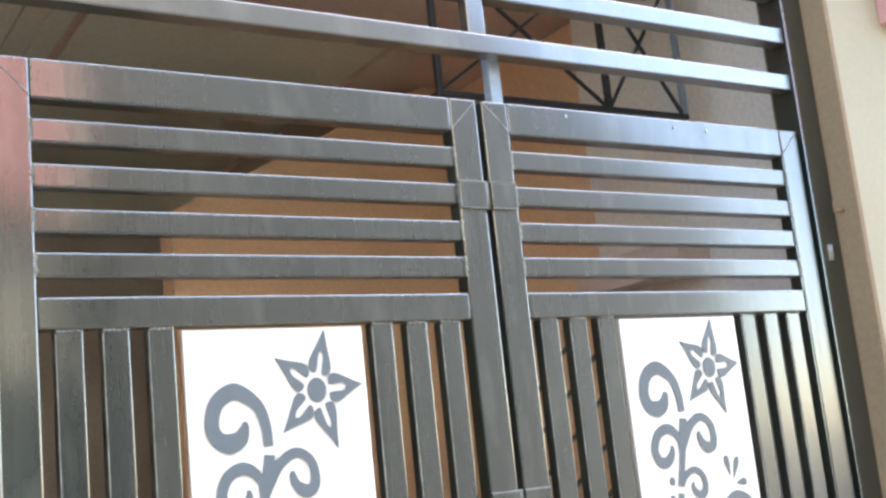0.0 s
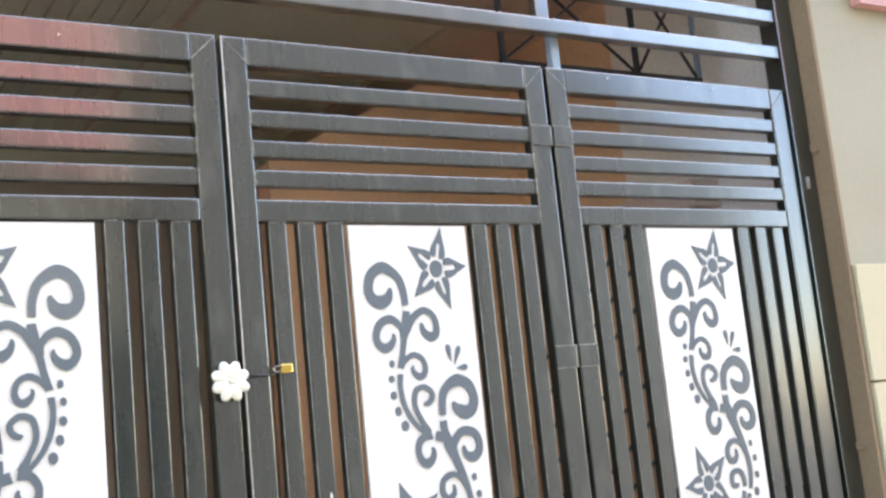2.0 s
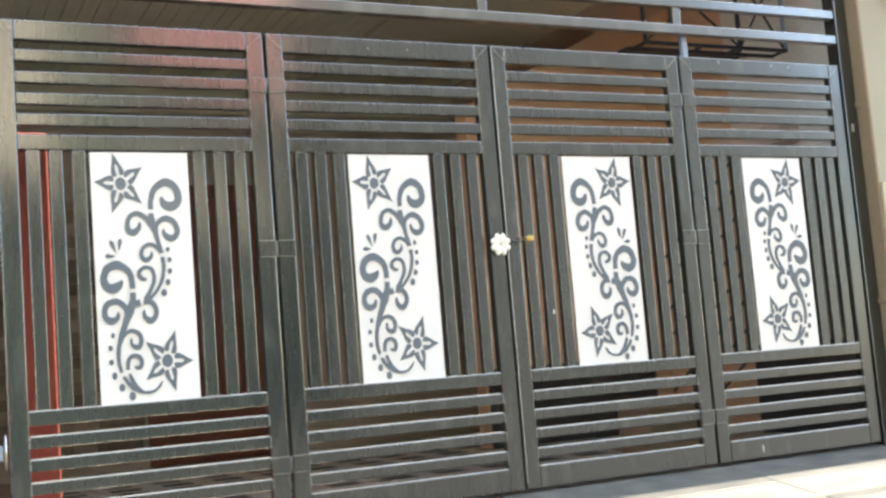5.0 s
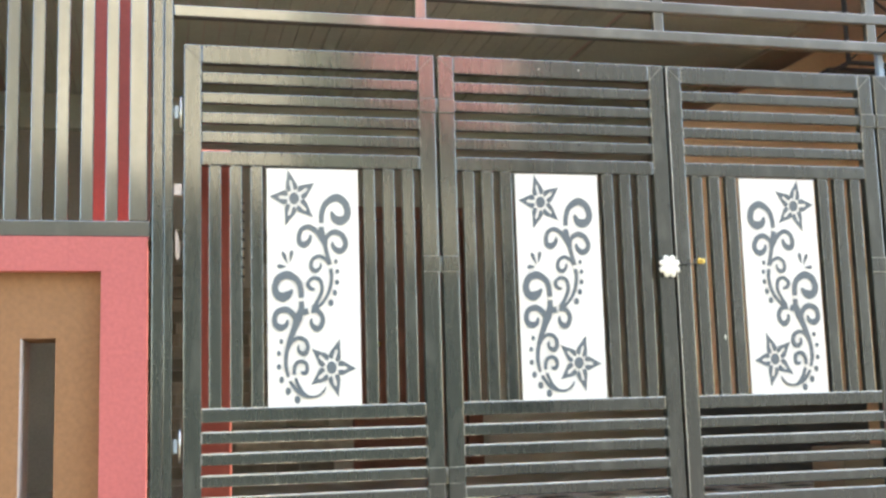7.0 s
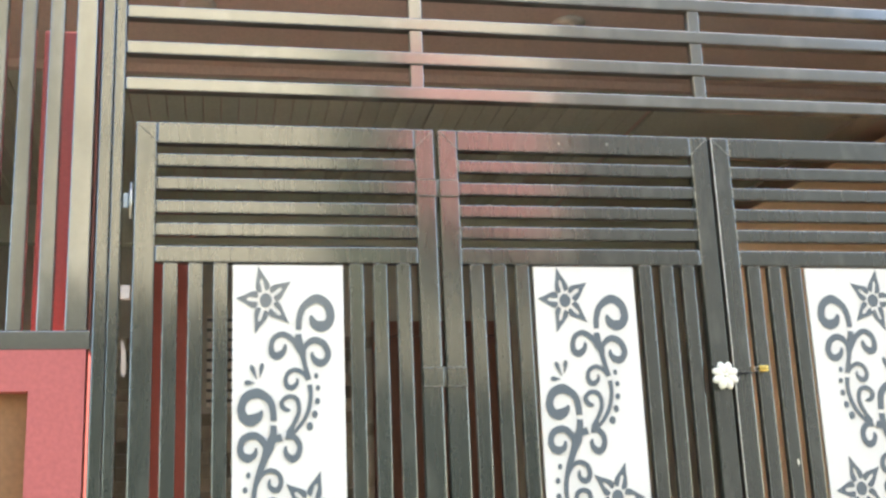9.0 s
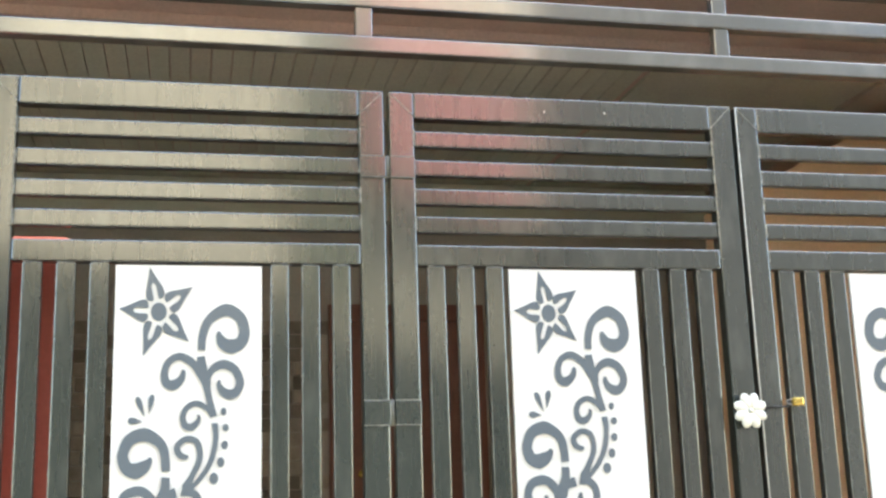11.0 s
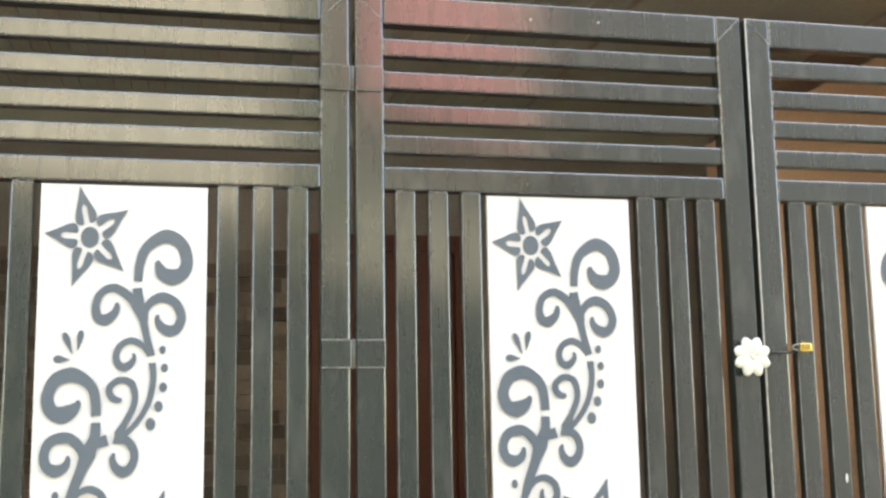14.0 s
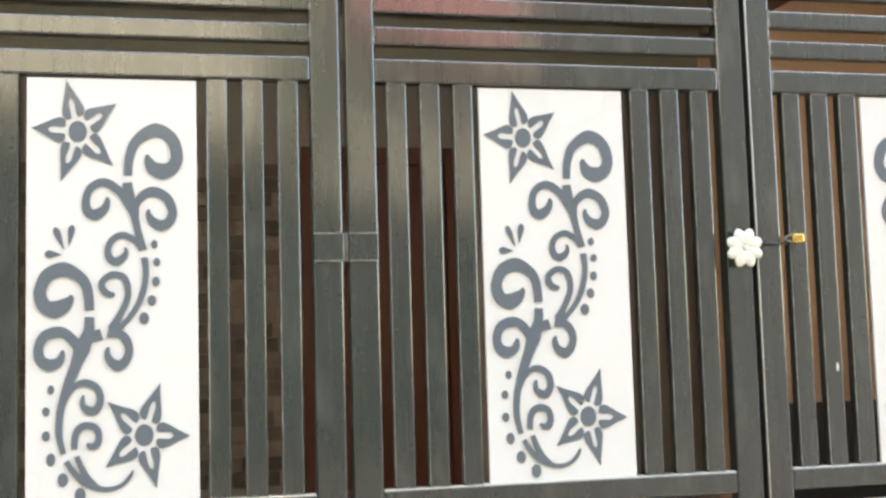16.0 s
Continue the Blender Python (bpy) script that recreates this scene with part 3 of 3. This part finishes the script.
def gate_leaf(x_left, flip, label):
    leaf = thing("gate_leaf", label, "gate", "four folding leaves of the gate", (x_left, 0, 0))
    d0, d1 = -0.02, 0.02
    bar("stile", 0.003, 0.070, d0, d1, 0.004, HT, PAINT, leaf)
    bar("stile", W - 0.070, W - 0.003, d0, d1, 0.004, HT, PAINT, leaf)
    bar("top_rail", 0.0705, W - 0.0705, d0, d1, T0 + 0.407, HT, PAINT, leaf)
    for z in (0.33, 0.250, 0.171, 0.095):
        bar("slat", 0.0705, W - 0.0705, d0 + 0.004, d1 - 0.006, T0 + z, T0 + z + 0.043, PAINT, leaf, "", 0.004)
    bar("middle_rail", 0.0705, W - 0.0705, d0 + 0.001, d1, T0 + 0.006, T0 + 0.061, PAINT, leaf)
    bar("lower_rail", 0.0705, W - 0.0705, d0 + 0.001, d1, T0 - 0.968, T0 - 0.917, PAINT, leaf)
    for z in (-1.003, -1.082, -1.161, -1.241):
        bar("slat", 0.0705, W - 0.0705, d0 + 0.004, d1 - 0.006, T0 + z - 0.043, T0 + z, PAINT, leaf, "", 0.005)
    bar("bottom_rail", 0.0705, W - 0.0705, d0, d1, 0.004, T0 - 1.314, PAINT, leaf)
    # Pale strips carry dust and the bright light on the slat tops.
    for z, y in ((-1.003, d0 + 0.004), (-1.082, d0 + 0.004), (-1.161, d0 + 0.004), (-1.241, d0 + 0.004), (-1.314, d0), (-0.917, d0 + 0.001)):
        bar("lit_dust_line", 0.072, W - 0.072, y + 0.001, y + 0.014, T0 + z - 0.0035, T0 + z + 0.0012, LIT_DUST, leaf, "pale line for dust and light on a top edge", 0.0008)
    for z in (0.33, 0.250, 0.171, 0.095, -1.046, -1.125, -1.204, -1.284):
        for x in (0.0672, W - 0.0708):
            bm = bmesh.new()
            for k in range(7):
                bmesh.ops.create_icosphere(bm, subdivisions=1, radius=weld_rng.uniform(0.003, 0.0055), matrix=Matrix.Translation((x + 0.0018 + weld_rng.uniform(-0.001, 0.001), d0 + 0.003, T0 + z + 0.043 * (k + 0.5) / 7)))
            part("weld", bm, WELD, leaf, "", True)
    for x, lean in ((0.0365, 45), (W - 0.0365, -45)):
        bm = box_bm(-0.0012, 0.0012, d0 - 0.0012, d0 + 0.004, -0.046, 0.046)
        bmesh.ops.transform(bm, matrix=Matrix.Translation((x, 0, HT - 0.0345)) @ Matrix.Rotation(radians(-lean), 4, "Y"), verts=bm.verts)
        part("mitre_seam", bm, WELD, leaf)
    px = 0.316
    for k in range(3):
        a = 0.0975 + k * 0.0785
        b = W - a - 0.046
        for s in (a, b):
            bar("upright", s, s + 0.046, d0 + 0.004, d1 - 0.006, T0 - 0.9165, T0 + 0.0055, PAINT, leaf, "", 0.003)
            bar("edge_line", s - 0.0004, s + 0.0016, d0 + 0.0046, d0 + 0.0075, T0 - 0.910, T0 - 0.001, WELD, leaf, "thin pale line along the upright's left edge", 0)
            for zz in (T0 + 0.004, T0 - 0.915):
                bm = bmesh.new()
                for j in range(6):
                    bmesh.ops.create_icosphere(bm, subdivisions=1, radius=weld_rng.uniform(0.0018, 0.0036), matrix=Matrix.Translation((s + 0.003 + 0.04 * j / 5, d0 + 0.0035, zz + weld_rng.uniform(-0.001, 0.001))))
                part("weld", bm, WELD, leaf, "", True)
    panel = part("panel", box_bm(0, PANEL_W, -0.004, 0.004, -PANEL_H, 0, 0.001), WHITE, leaf, "white acrylic sheet with grey scroll ornament")
    panel.location = (px, -0.008, T0)
    panel_ornament(panel, flip, -0.0042)
    return leaf


for i in range(4):
    gate_leaf(-1.998 + i * 1.002 - (0.004 if i > 1 else 0.002), i > 1, "dark green enamelled steel folding gate leaf with white ornamental panel")

# hinges between the leaves
for x in (-1.0, 1.0):
    for z0, z1 in ((0.241, 0.297), (-0.404, -0.343), (-1.225, -1.165)):
        h = thing("hinge", "painted steel strap hinge joining two gate leaves", "hinge", "gate hinges", (x - 0.001, -0.021, T0 + (z0 + z1) / 2))
        hh = (z1 - z0) / 2
        bar("plate", -0.074, -0.006, -0.006, 0.0, -hh, hh, PAINT, h, "", 0.002)
        bar("plate", 0.006, 0.072, -0.006, 0.0, -hh, hh, PAINT, h, "", 0.002)
        for a, b in ((-0.074, -0.006), (0.006, 0.072)):
            for zz in (-hh - 0.002, hh - 0.0005):
                bar("weld_line", a, b, -0.0065, -0.001, zz, zz + 0.0025, WELD, h, "", 0)
        part("knuckle", cyl_bm(0.005, 0.005, 2 * hh + 0.004, Matrix.Translation((0, 0.003, 0)), 12), WELD, h, "", True)
for z in (0.21, -1.05):
    h = thing("jamb_hinge", "small grey steel hinge between gate post and leaf", "hinge", "jamb hinges", (-2.016, -0.012, T0 + z))
    bar("plate", -0.016, 0.0, -0.004, 0.004, -0.025, 0.025, GALV, h, "", 0.002)
    part("knuckle", cyl_bm(0.005, 0.005, 0.11, Matrix.Translation((0.008, -0.004, 0)), 12), STEEL, h, "", True)
    part("pin", cyl_bm(0.003, 0.003, 0.122, Matrix.Translation((0.008, -0.004, 0)), 10), GALV, h, "", True)
plug = thing("packing_block", "small beige block wedged beside the gate post", "block", "", (-2.016, 0.004, T0 - 0.09))
bar("block", -0.017, 0.013, -0.012, 0.012, -0.022, 0.022, PALE_BEIGE, plug, "", 0.002)
sb = bmesh.new()
outline = [(-0.010, 0.06), (-0.002, 0.05), (0.006, 0.02), (0.007, -0.045), (0.0, -0.06), (-0.008, -0.045)]
fr = [sb.verts.new((x, -0.003, z)) for x, z in outline]
bk = [sb.verts.new((x, 0.003, z)) for x, z in outline]
sb.faces.new(fr)
sb.faces.new(bk[::-1])
for i in range(6):
    k = (i + 1) % 6
    sb.faces.new([fr[i], bk[i], bk[k], fr[k]])
sliver = part("plaster_sliver", sb, PALE_BEIGE)
sliver.location = (-2.017, 0.006, T0 - 0.30)
tagged(sliver, "pale pointed sliver of plaster beside the gate post", "sliver")
# bright edge highlight where the two middle leaves meet, built as a steel strip
tagged(bar("highlight_strip", 0.0035, 0.0075, -0.026, -0.021, 0.03, HT - 0.002, STEEL, None, "", 0.001), "thin bright steel strip standing in for the edge highlight between leaves", "strip")

# rosette handle, rod and padlock
ros = thing("rosette_handle", "ivory eight-petalled rosette knob on the gate", "handle", "", (-0.037, -0.02, T0 - 0.384))
for k in range(8):
    a = 2 * math.pi * (k + 0.5) / 8
    bm = bmesh.new()
    bmesh.ops.create_uvsphere(bm, u_segments=12, v_segments=8, radius=1.0)
    for v in bm.verts:
        v.co = Vector((v.co.x * 0.0225, v.co.y * 0.007, v.co.z * 0.0150))
    bmesh.ops.transform(bm, matrix=Matrix.Rotation(-a, 4, "Y") @ Matrix.Translation((0.027, -0.022, 0)), verts=bm.verts)
    part("petal", bm, SHELL, ros, "", True)
bm = bmesh.new()
bmesh.ops.create_uvsphere(bm, u_segments=14, v_segments=8, radius=0.0065, matrix=Matrix.Translation((0, -0.026, 0)))
part("centre", bm, SHELL, ros, "", True)
part("stem", cyl_bm(0.012, 0.012, 0.024, Matrix.Translation((0, -0.012, 0)) @ Matrix.Rotation(radians(90), 4, "X"), 14), BLACK, ros, "dark stem", True)
part("rod", cyl_bm(0.003, 0.003, 0.07, Matrix.Translation((0.082, -0.014, 0.010)) @ Matrix.Rotation(radians(90), 4, "Y"), 8), BLACK, ros, "thin dark rod", True)
lock = thing("padlock", "small brass padlock hanging on the gate latch", "padlock", "", (0.104, -0.034, T0 - 0.362))
bar("body", -0.012, 0.020, -0.008, 0.008, -0.010, 0.012, BRASS, lock, "", 0.003)
sh = bmesh.new()
for k in range(13):
    a = math.pi * k / 12
    bmesh.ops.create_uvsphere(sh, u_segments=6, v_segments=4, radius=0.0022, matrix=Matrix.Translation((-0.012 - 0.016 * math.sin(a), 0, 0.001 + 0.007 * math.cos(a))))
part("shackle", sh, STEEL, lock, "steel shackle", True)

# small fixings and paint drips
def spot(name, x, y, z, w, h, material, label, category, group):
    """A small raised oval mark on an upright face."""
    ob = part(name, disc(0, 0, w, h, 0, 0.002), material)
    ob.location = (x, y, z)
    return tagged(ob, label, category, group)


for x, z in ((-0.563, 1.850), (-0.388, 1.853), (1.235, 1.872), (1.560, 1.868), (1.668, 1.866)):
    spot("rivet", x, -0.0202, z, 0.0022, 0.0035, STEEL, "tiny bright rivet head on the gate's top rail", "rivet", "top rail rivets")
for x, y, z, w, h in ((1.258, -0.0202, 0.045, 0.003, 0.018), (0.208, -0.0172, 0.732, 0.003, 0.011)):
    spot("paint_drip", x, y, z, w, h, SHELL, "short dried drip of white paint on the gate", "paint drip", "white paint drips")
for z in (1.670, 0.682):
    hk = thing("wall_hook", "small rusty brown hook in the plastered wall edge", "hook", "wall edge hooks", (2.083, -0.055, z))
    part("stem", cyl_bm(0.005, 0.004, 0.035, Matrix.Translation((-0.0175, 0, 0)) @ Matrix.Rotation(radians(90), 4, "Y"), 10), BROWN, hk, "", True)
    part("tip", cyl_bm(0.004, 0.003, 0.022, Matrix.Translation((-0.034, 0, 0.010)), 10), BROWN, hk, "", True)
latch = thing("latch", "small bright latch on the dark gate post", "latch", "", (2.036, -0.0305, 1.565))
bar("plate", -0.007, 0.007, -0.003, 0.0, -0.02, 0.02, STEEL, latch, "", 0.001)
part("pin", cyl_bm(0.003, 0.003, 0.03, Matrix.Translation((0, -0.006, 0.004)), 10), STEEL, latch, "", True)

# ---- porch behind the gate ----
CZ = T0 + 1.55
porch_floor = structure("floor", box_bm(-3.4, 2.74, 0.062, 4.6, -0.09, -0.034), INFLOOR, "brown-grey porch floor", "floor")
structure("ceiling", box_bm(-3.4, 2.3, 0.72, 4.75, CZ, CZ + 0.15), CEIL, "brown painted porch ceiling", "ceiling")
structure("ceiling_front", box_bm(2.302, 2.598, 0.722, 1.528, CZ, CZ + 0.15), CEIL, "brown painted ceiling edge", "ceiling")
# Unseen strip added to keep direct sun off the side wall.
structure("ceiling_front", box_bm(1.3, 2.35, 0.13, 0.718, CZ, CZ + 0.15), CEIL, "brown painted porch ceiling", "ceiling")
structure("ceiling_rear", box_bm(2.302, 2.86, 1.53, 4.75, CZ, CZ + 0.15), CEIL, "brown painted porch ceiling", "ceiling")
bb = bmesh.new()
x = -3.2
while x < 0.75:
    box_bm(x, x + 0.093, 2.03, 4.58, CZ - 0.022, CZ - 0.004, 0.003, bb)
    x += 0.099
structure("ceiling_boards", bb, PLANK, "olive brown ceiling boards with open joints", "ceiling")
structure("ceiling_panel", box_bm(0.80, 2.08, 2.03, 4.58, CZ - 0.02, CZ - 0.004), PLANK, "plain olive ceiling panel", "ceiling")
structure("trim", box_bm(-3.3, 2.08, 1.98, 2.025, CZ - 0.05, CZ - 0.003), CEIL, "dark edge strip of the boarded ceiling", "trim")
structure("ceiling_beam", box_bm(2.10, 2.26, 1.95, 4.58, CZ - 0.035, CZ - 0.004), BEAM, "pale band across the porch ceiling", "beam")
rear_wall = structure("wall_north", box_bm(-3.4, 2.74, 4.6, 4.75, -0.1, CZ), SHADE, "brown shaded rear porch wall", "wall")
# Lit top of the rear wall, put in as a paler olive band.
structure("lit_wall_band", box_bm(-3.4, 2.09, 4.50, 4.598, CZ - 0.30, CZ - 0.03), PLANK, "olive band for the lit top of the rear wall", "beam")
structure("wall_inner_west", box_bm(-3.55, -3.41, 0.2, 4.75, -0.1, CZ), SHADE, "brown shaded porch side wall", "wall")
wall_inner_east = structure("wall_inner_east", box_bm(2.742, 2.9, 1.53, 4.75, -0.1, CZ + 0.8), TAN, "tan painted porch side wall", "wall")
structure("wall_side", box_bm(2.6, 2.9, 0.13, 1.529, -0.1, 4.6), OFFWHITE, "off-white side wall beside the gate", "wall")
sw = bmesh.new()
corners = [(1.22, -0.05), (2.738, -0.05), (2.738, CZ - 0.002), (2.52, CZ - 0.002), (1.22, T0 + 0.88)]
front = [sw.verts.new((x, 2.6, z)) for x, z in corners]
back = [sw.verts.new((x, 2.75, z)) for x, z in corners]
sw.faces.new(front)
sw.faces.new(back[::-1])
for i in range(5):
    k = (i + 1) % 5
    sw.faces.new([front[i], back[i], back[k], front[k]])
structure("wall_stair", sw, TAN, "tan painted wall with a sloping top beside the stair", "wall")
for k in range(8):
    # dark lines along the pitch of the stair on the side wall
    far_y, near_y, top = 3.1, 1.56, 1.87 - 0.186 * k
    a, b = Vector((2.737, far_y, top - 0.676 * (far_y - near_y))), Vector((2.737, near_y, top))
    bm = box_bm(-0.004, 0.004, -0.009, 0.009, 0, 1)
    bmesh.ops.transform(bm, matrix=Matrix.Translation(a) @ (b - a).to_track_quat("Z", "Y").to_matrix().to_4x4() @ Matrix.Diagonal((1, 1, (b - a).length, 1)), verts=bm.verts)
    part("stair_line", bm, BLACKSTONE, wall_inner_east, "dark line along the stair's pitch")
# Dark bands added so the wall feet look dim through the lower slats.
structure("dado", box_bm(2.586, 2.599, 0.132, 1.527, -0.03, 0.52), BLACKSTONE, "added dark band that dims the side wall's foot", "dado")
structure("dado_rear", box_bm(1.23, 2.58, 2.586, 2.599, -0.03, 0.50), BLACKSTONE, "added dark band that dims the stair wall's foot", "dado")
door = thing("door_1", "dark door in a red-brown wooden frame", "door")
door["kind"] = "structure"
bar("door_frame", -0.62, -0.50, 4.53, 4.598, -0.03, 2.1, REDWOOD, door)
bar("door_frame", 0.30, 0.42, 4.53, 4.598, -0.03, 2.1, REDWOOD, door)
bar("door_frame", -0.498, 0.298, 4.53, 4.598, 1.99, 2.1, REDWOOD, door)
bar("door_panel", -0.497, 0.297, 4.56, 4.597, -0.03, 1.988, REDWOOD, door)
part("knob", cyl_bm(0.02, 0.025, 0.05, Matrix.Translation((-0.42, 4.535, 1.0)) @ Matrix.Rotation(radians(90), 4, "X"), 14), BRASS, door, "brass knob", True)
vent = thing("window_3", "pale barred ventilator window in the rear wall", "window")
vent["kind"] = "structure"
bar("vent_backing", -1.80, -1.45, 4.57, 4.598, 1.5, 2.15, OFFWHITE, vent)
for k in range(9):
    bar("vent_bar", -1.80, -1.45, 4.55, 4.569, 1.53 + k * 0.072, 1.55 + k * 0.072, BLACK, vent, "", 0.002)
for k in range(4):
    bar("vent_bar", -1.75 + k * 0.08, -1.735 + k * 0.08, 4.535, 4.549, 1.5, 2.15, BLACK, vent, "", 0.002)
for x, y in ((-1.83, 1.27), (-0.06, 1.28), (1.73, 1.27)):
    dl = thing("downlight", "round unlit ceiling downlight", "lamp", "porch downlights", (x, y, CZ))
    part("trim_ring", cyl_bm(0.085, 0.075, 0.012, Matrix.Translation((0, 0, -0.007)), 28), LAMP, dl, "", True)
    part("diffuser", cyl_bm(0.06, 0.06, 0.004, Matrix.Translation((0, 0, -0.0155)), 28), BEAM, dl, "", True)

# braced steel cage hung from the ceiling beside the wall
cage = thing("steel_cage", "dark braced steel cage hung under the porch ceiling", "cage")
gx, gy0, gy1, gz0, gz1 = (1.46, 2.12, 2.46), 0.80, 0.94, T0 + 0.826, T0 + 1.30
for x in gx:
    for y in (gy0,):
        # Near corner post's bluish sky light is put into its paler steel colour.
        bar("post", x - 0.018, x, y, y + 0.022, gz0, CZ, GALV if x == gx[-1] and y == gy0 else BLACK, cage, "", 0.002)
for y in (gy0, gy1 - 0.022):
    for z in (gz0 - 0.02, gz1):
        bar("rail", gx[0] - 0.022, gx[-1], y, y + 0.02, z, z + 0.0195, BLACK, cage, "", 0.002)
for x in gx:
    bar("tie", x - 0.02, x - 0.002, gy0 + 0.023, gy1 - 0.023, gz0 - 0.018, gz0 - 0.002, BLACK, cage, "", 0.002)
for x0, x1 in zip(gx, gx[1:]):
    for lean in (0, 1):
        a = Vector(((x1 - 0.022) if lean else x0, gy0 + 0.011, gz0 + 0.004))
        b = Vector((x0 if lean else (x1 - 0.022), gy0 + 0.011, gz1 - 0.004))
        bm = box_bm(-0.005, 0.005, -0.005, 0.005, 0, 1)
        bmesh.ops.transform(bm, matrix=Matrix.Translation(a) @ (b - a).to_track_quat("Z", "Y").to_matrix().to_4x4() @ Matrix.Diagonal((1, 1, (b - a).length, 1)), verts=bm.verts)
        part("brace", bm, BLACK, cage)
for k in range(4):
    y = gy1 + 0.012 + k * 0.05
    bar("slat", 1.42, 2.30 - 0.03 * k, y, y + 0.036, gz0 - 0.01, gz0 + 0.006, BLACK, cage, "", 0.002)
for x in (1.5, 1.9, 2.2):
    bar("slat_bearer", x, x + 0.02, gy1 - 0.021, gy1 + 0.2, gz0 + 0.0065, gz0 + 0.02, BLACK, cage, "", 0.002)

# ---- houses across the street, which close the place and show in the glossy enamel ----
opp = tagged(new("house_opposite"), "beige plastered house with pink pilaster across the street", "house")
part("wall", box_bm(-7.0, 6.5, -1.0, 0.0, 3.4, 10.4), OLIVE, opp, "olive grey plaster wall")
# Dark lower storey added so the lower gate reflects little light.
part("dark_lower_wall", box_bm(-7.0, 6.5, -1.0, -0.1, 0, 3.398), DARK_STOREY, opp, "unseen dark lower storey that darkens the gate's reflections")
part("bay", box_bm(-3.3, 0.6, 0.002, 0.25, 3.9, 5.6), FACADE, opp, "sunlit beige bay")
part("bay", box_bm(-3.3, 7.2, 0.002, 0.3, 5.602, 10.5), FACADE, opp, "sunlit beige upper storey")
part("pilaster", box_bm(1.9, 5.6, 0.302, 0.5, 5.7, 8.3), ROSE, opp, "pink painted panel")
part("window", box_bm(0.7, 1.85, 0.302, 0.34, 3.9, 8.0), OLIVEPANE, opp, "dark window strip")
opp.matrix_world = pose(-1.0, -10.5, STREET, 0, 0, -40)
structure("roof", box_bm(-3.6, 2.3, 0.8, 4.9, CZ + 0.16, CZ + 0.3), FACADE, "flat concrete roof slab over the porch", "roof")
# Unseen row, long and tall to block sky reflections in the right leaves.
far = tagged(new("house_opposite"), "unseen grey row added to hide the sky from the gate", "house")
part("wall", box_bm(6.6, 58.0, -3.0, 0.0, 0, 13.4), GREYWALL, far)
part("parapet", box_bm(6.55, 58.2, -3.2, 0.15, 13.402, 13.9), GREYWALL, far, "pale parapet")
far.matrix_world = pose(-1.0, -10.5, STREET, 0, 0, -34)
landing = tagged(bar("stair_landing", 2.44, 2.598, 0.93, 1.5, T0 + 0.30, T0 + 0.42, CEIL, None, "", 0.004), "brown concrete stair landing jutting from the wall", "stair")
carton = thing("carton", "pale cardboard carton on the porch floor", "box", "", (1.58, 1.15, -0.03))
bar("body", -0.22, 0.22, -0.15, 0.15, 0, 0.24, CARD, carton)
bar("flap", -0.215, 0.215, -0.148, -0.002, 0.241, 0.245, CARD, carton, "", 0)
bar("flap", -0.215, 0.215, 0.002, 0.148, 0.241, 0.245, CARD, carton, "", 0)

# ---- porch floor tiles and the stacked stone of the rear wall ----
FLOORTILE = mat("pale_floor_tile", (0.66, 0.63, 0.55), 0.3, (0.60, 0.57, 0.49), 4.0, 0.6, 60, 0.03, per_piece=0.12)
STONESLIP = mat("stacked_stone", (0.34, 0.31, 0.25), 0.8, (0.22, 0.20, 0.16), 9.0, 0.8, 60, 0.4, per_piece=0.45)
tb = box_bm(-0.145, 0.145, -0.145, 0.145, -0.007, 0.0, 0.0015)
tile_mesh = mesh_of("tile", tb, FLOORTILE)
inset = box_bm(-0.085, 0.085, -0.085, 0.085, 0.0, 0.0015)
inset_mesh = mesh_of("inset", inset, GRANITE)
for i in range(14):
    for k in range(10):
        tile = new("tile", tile_mesh)
        tile.parent = porch_floor
        tile.location = (-2.05 + i * 0.3, 0.26 + k * 0.3, -0.026)
        dark = new("inset", inset_mesh)
        dark.parent = tile
slips = [mesh_of("stone_slip", box_bm(-w / 2, w / 2, -d, 0, 0, 0.084, 0.003), STONESLIP) for w, d in ((0.26, 0.02), (0.18, 0.03), (0.33, 0.025))]
rng = random.Random(12)
for row in range(22):
    x = -2.6 + (row % 3) * 0.07
    while x < -0.80:
        k = rng.randrange(3)
        w = (0.26, 0.18, 0.33)[k]
        if not (x + w > -1.82 and x < -1.43 and 1.40 < row * 0.09 < 2.16):
            slip = new("stone_slip", slips[k])
            slip.parent = rear_wall
            slip.location = (x + w / 2, 4.598, 0.02 + row * 0.09)
        x += w + 0.006
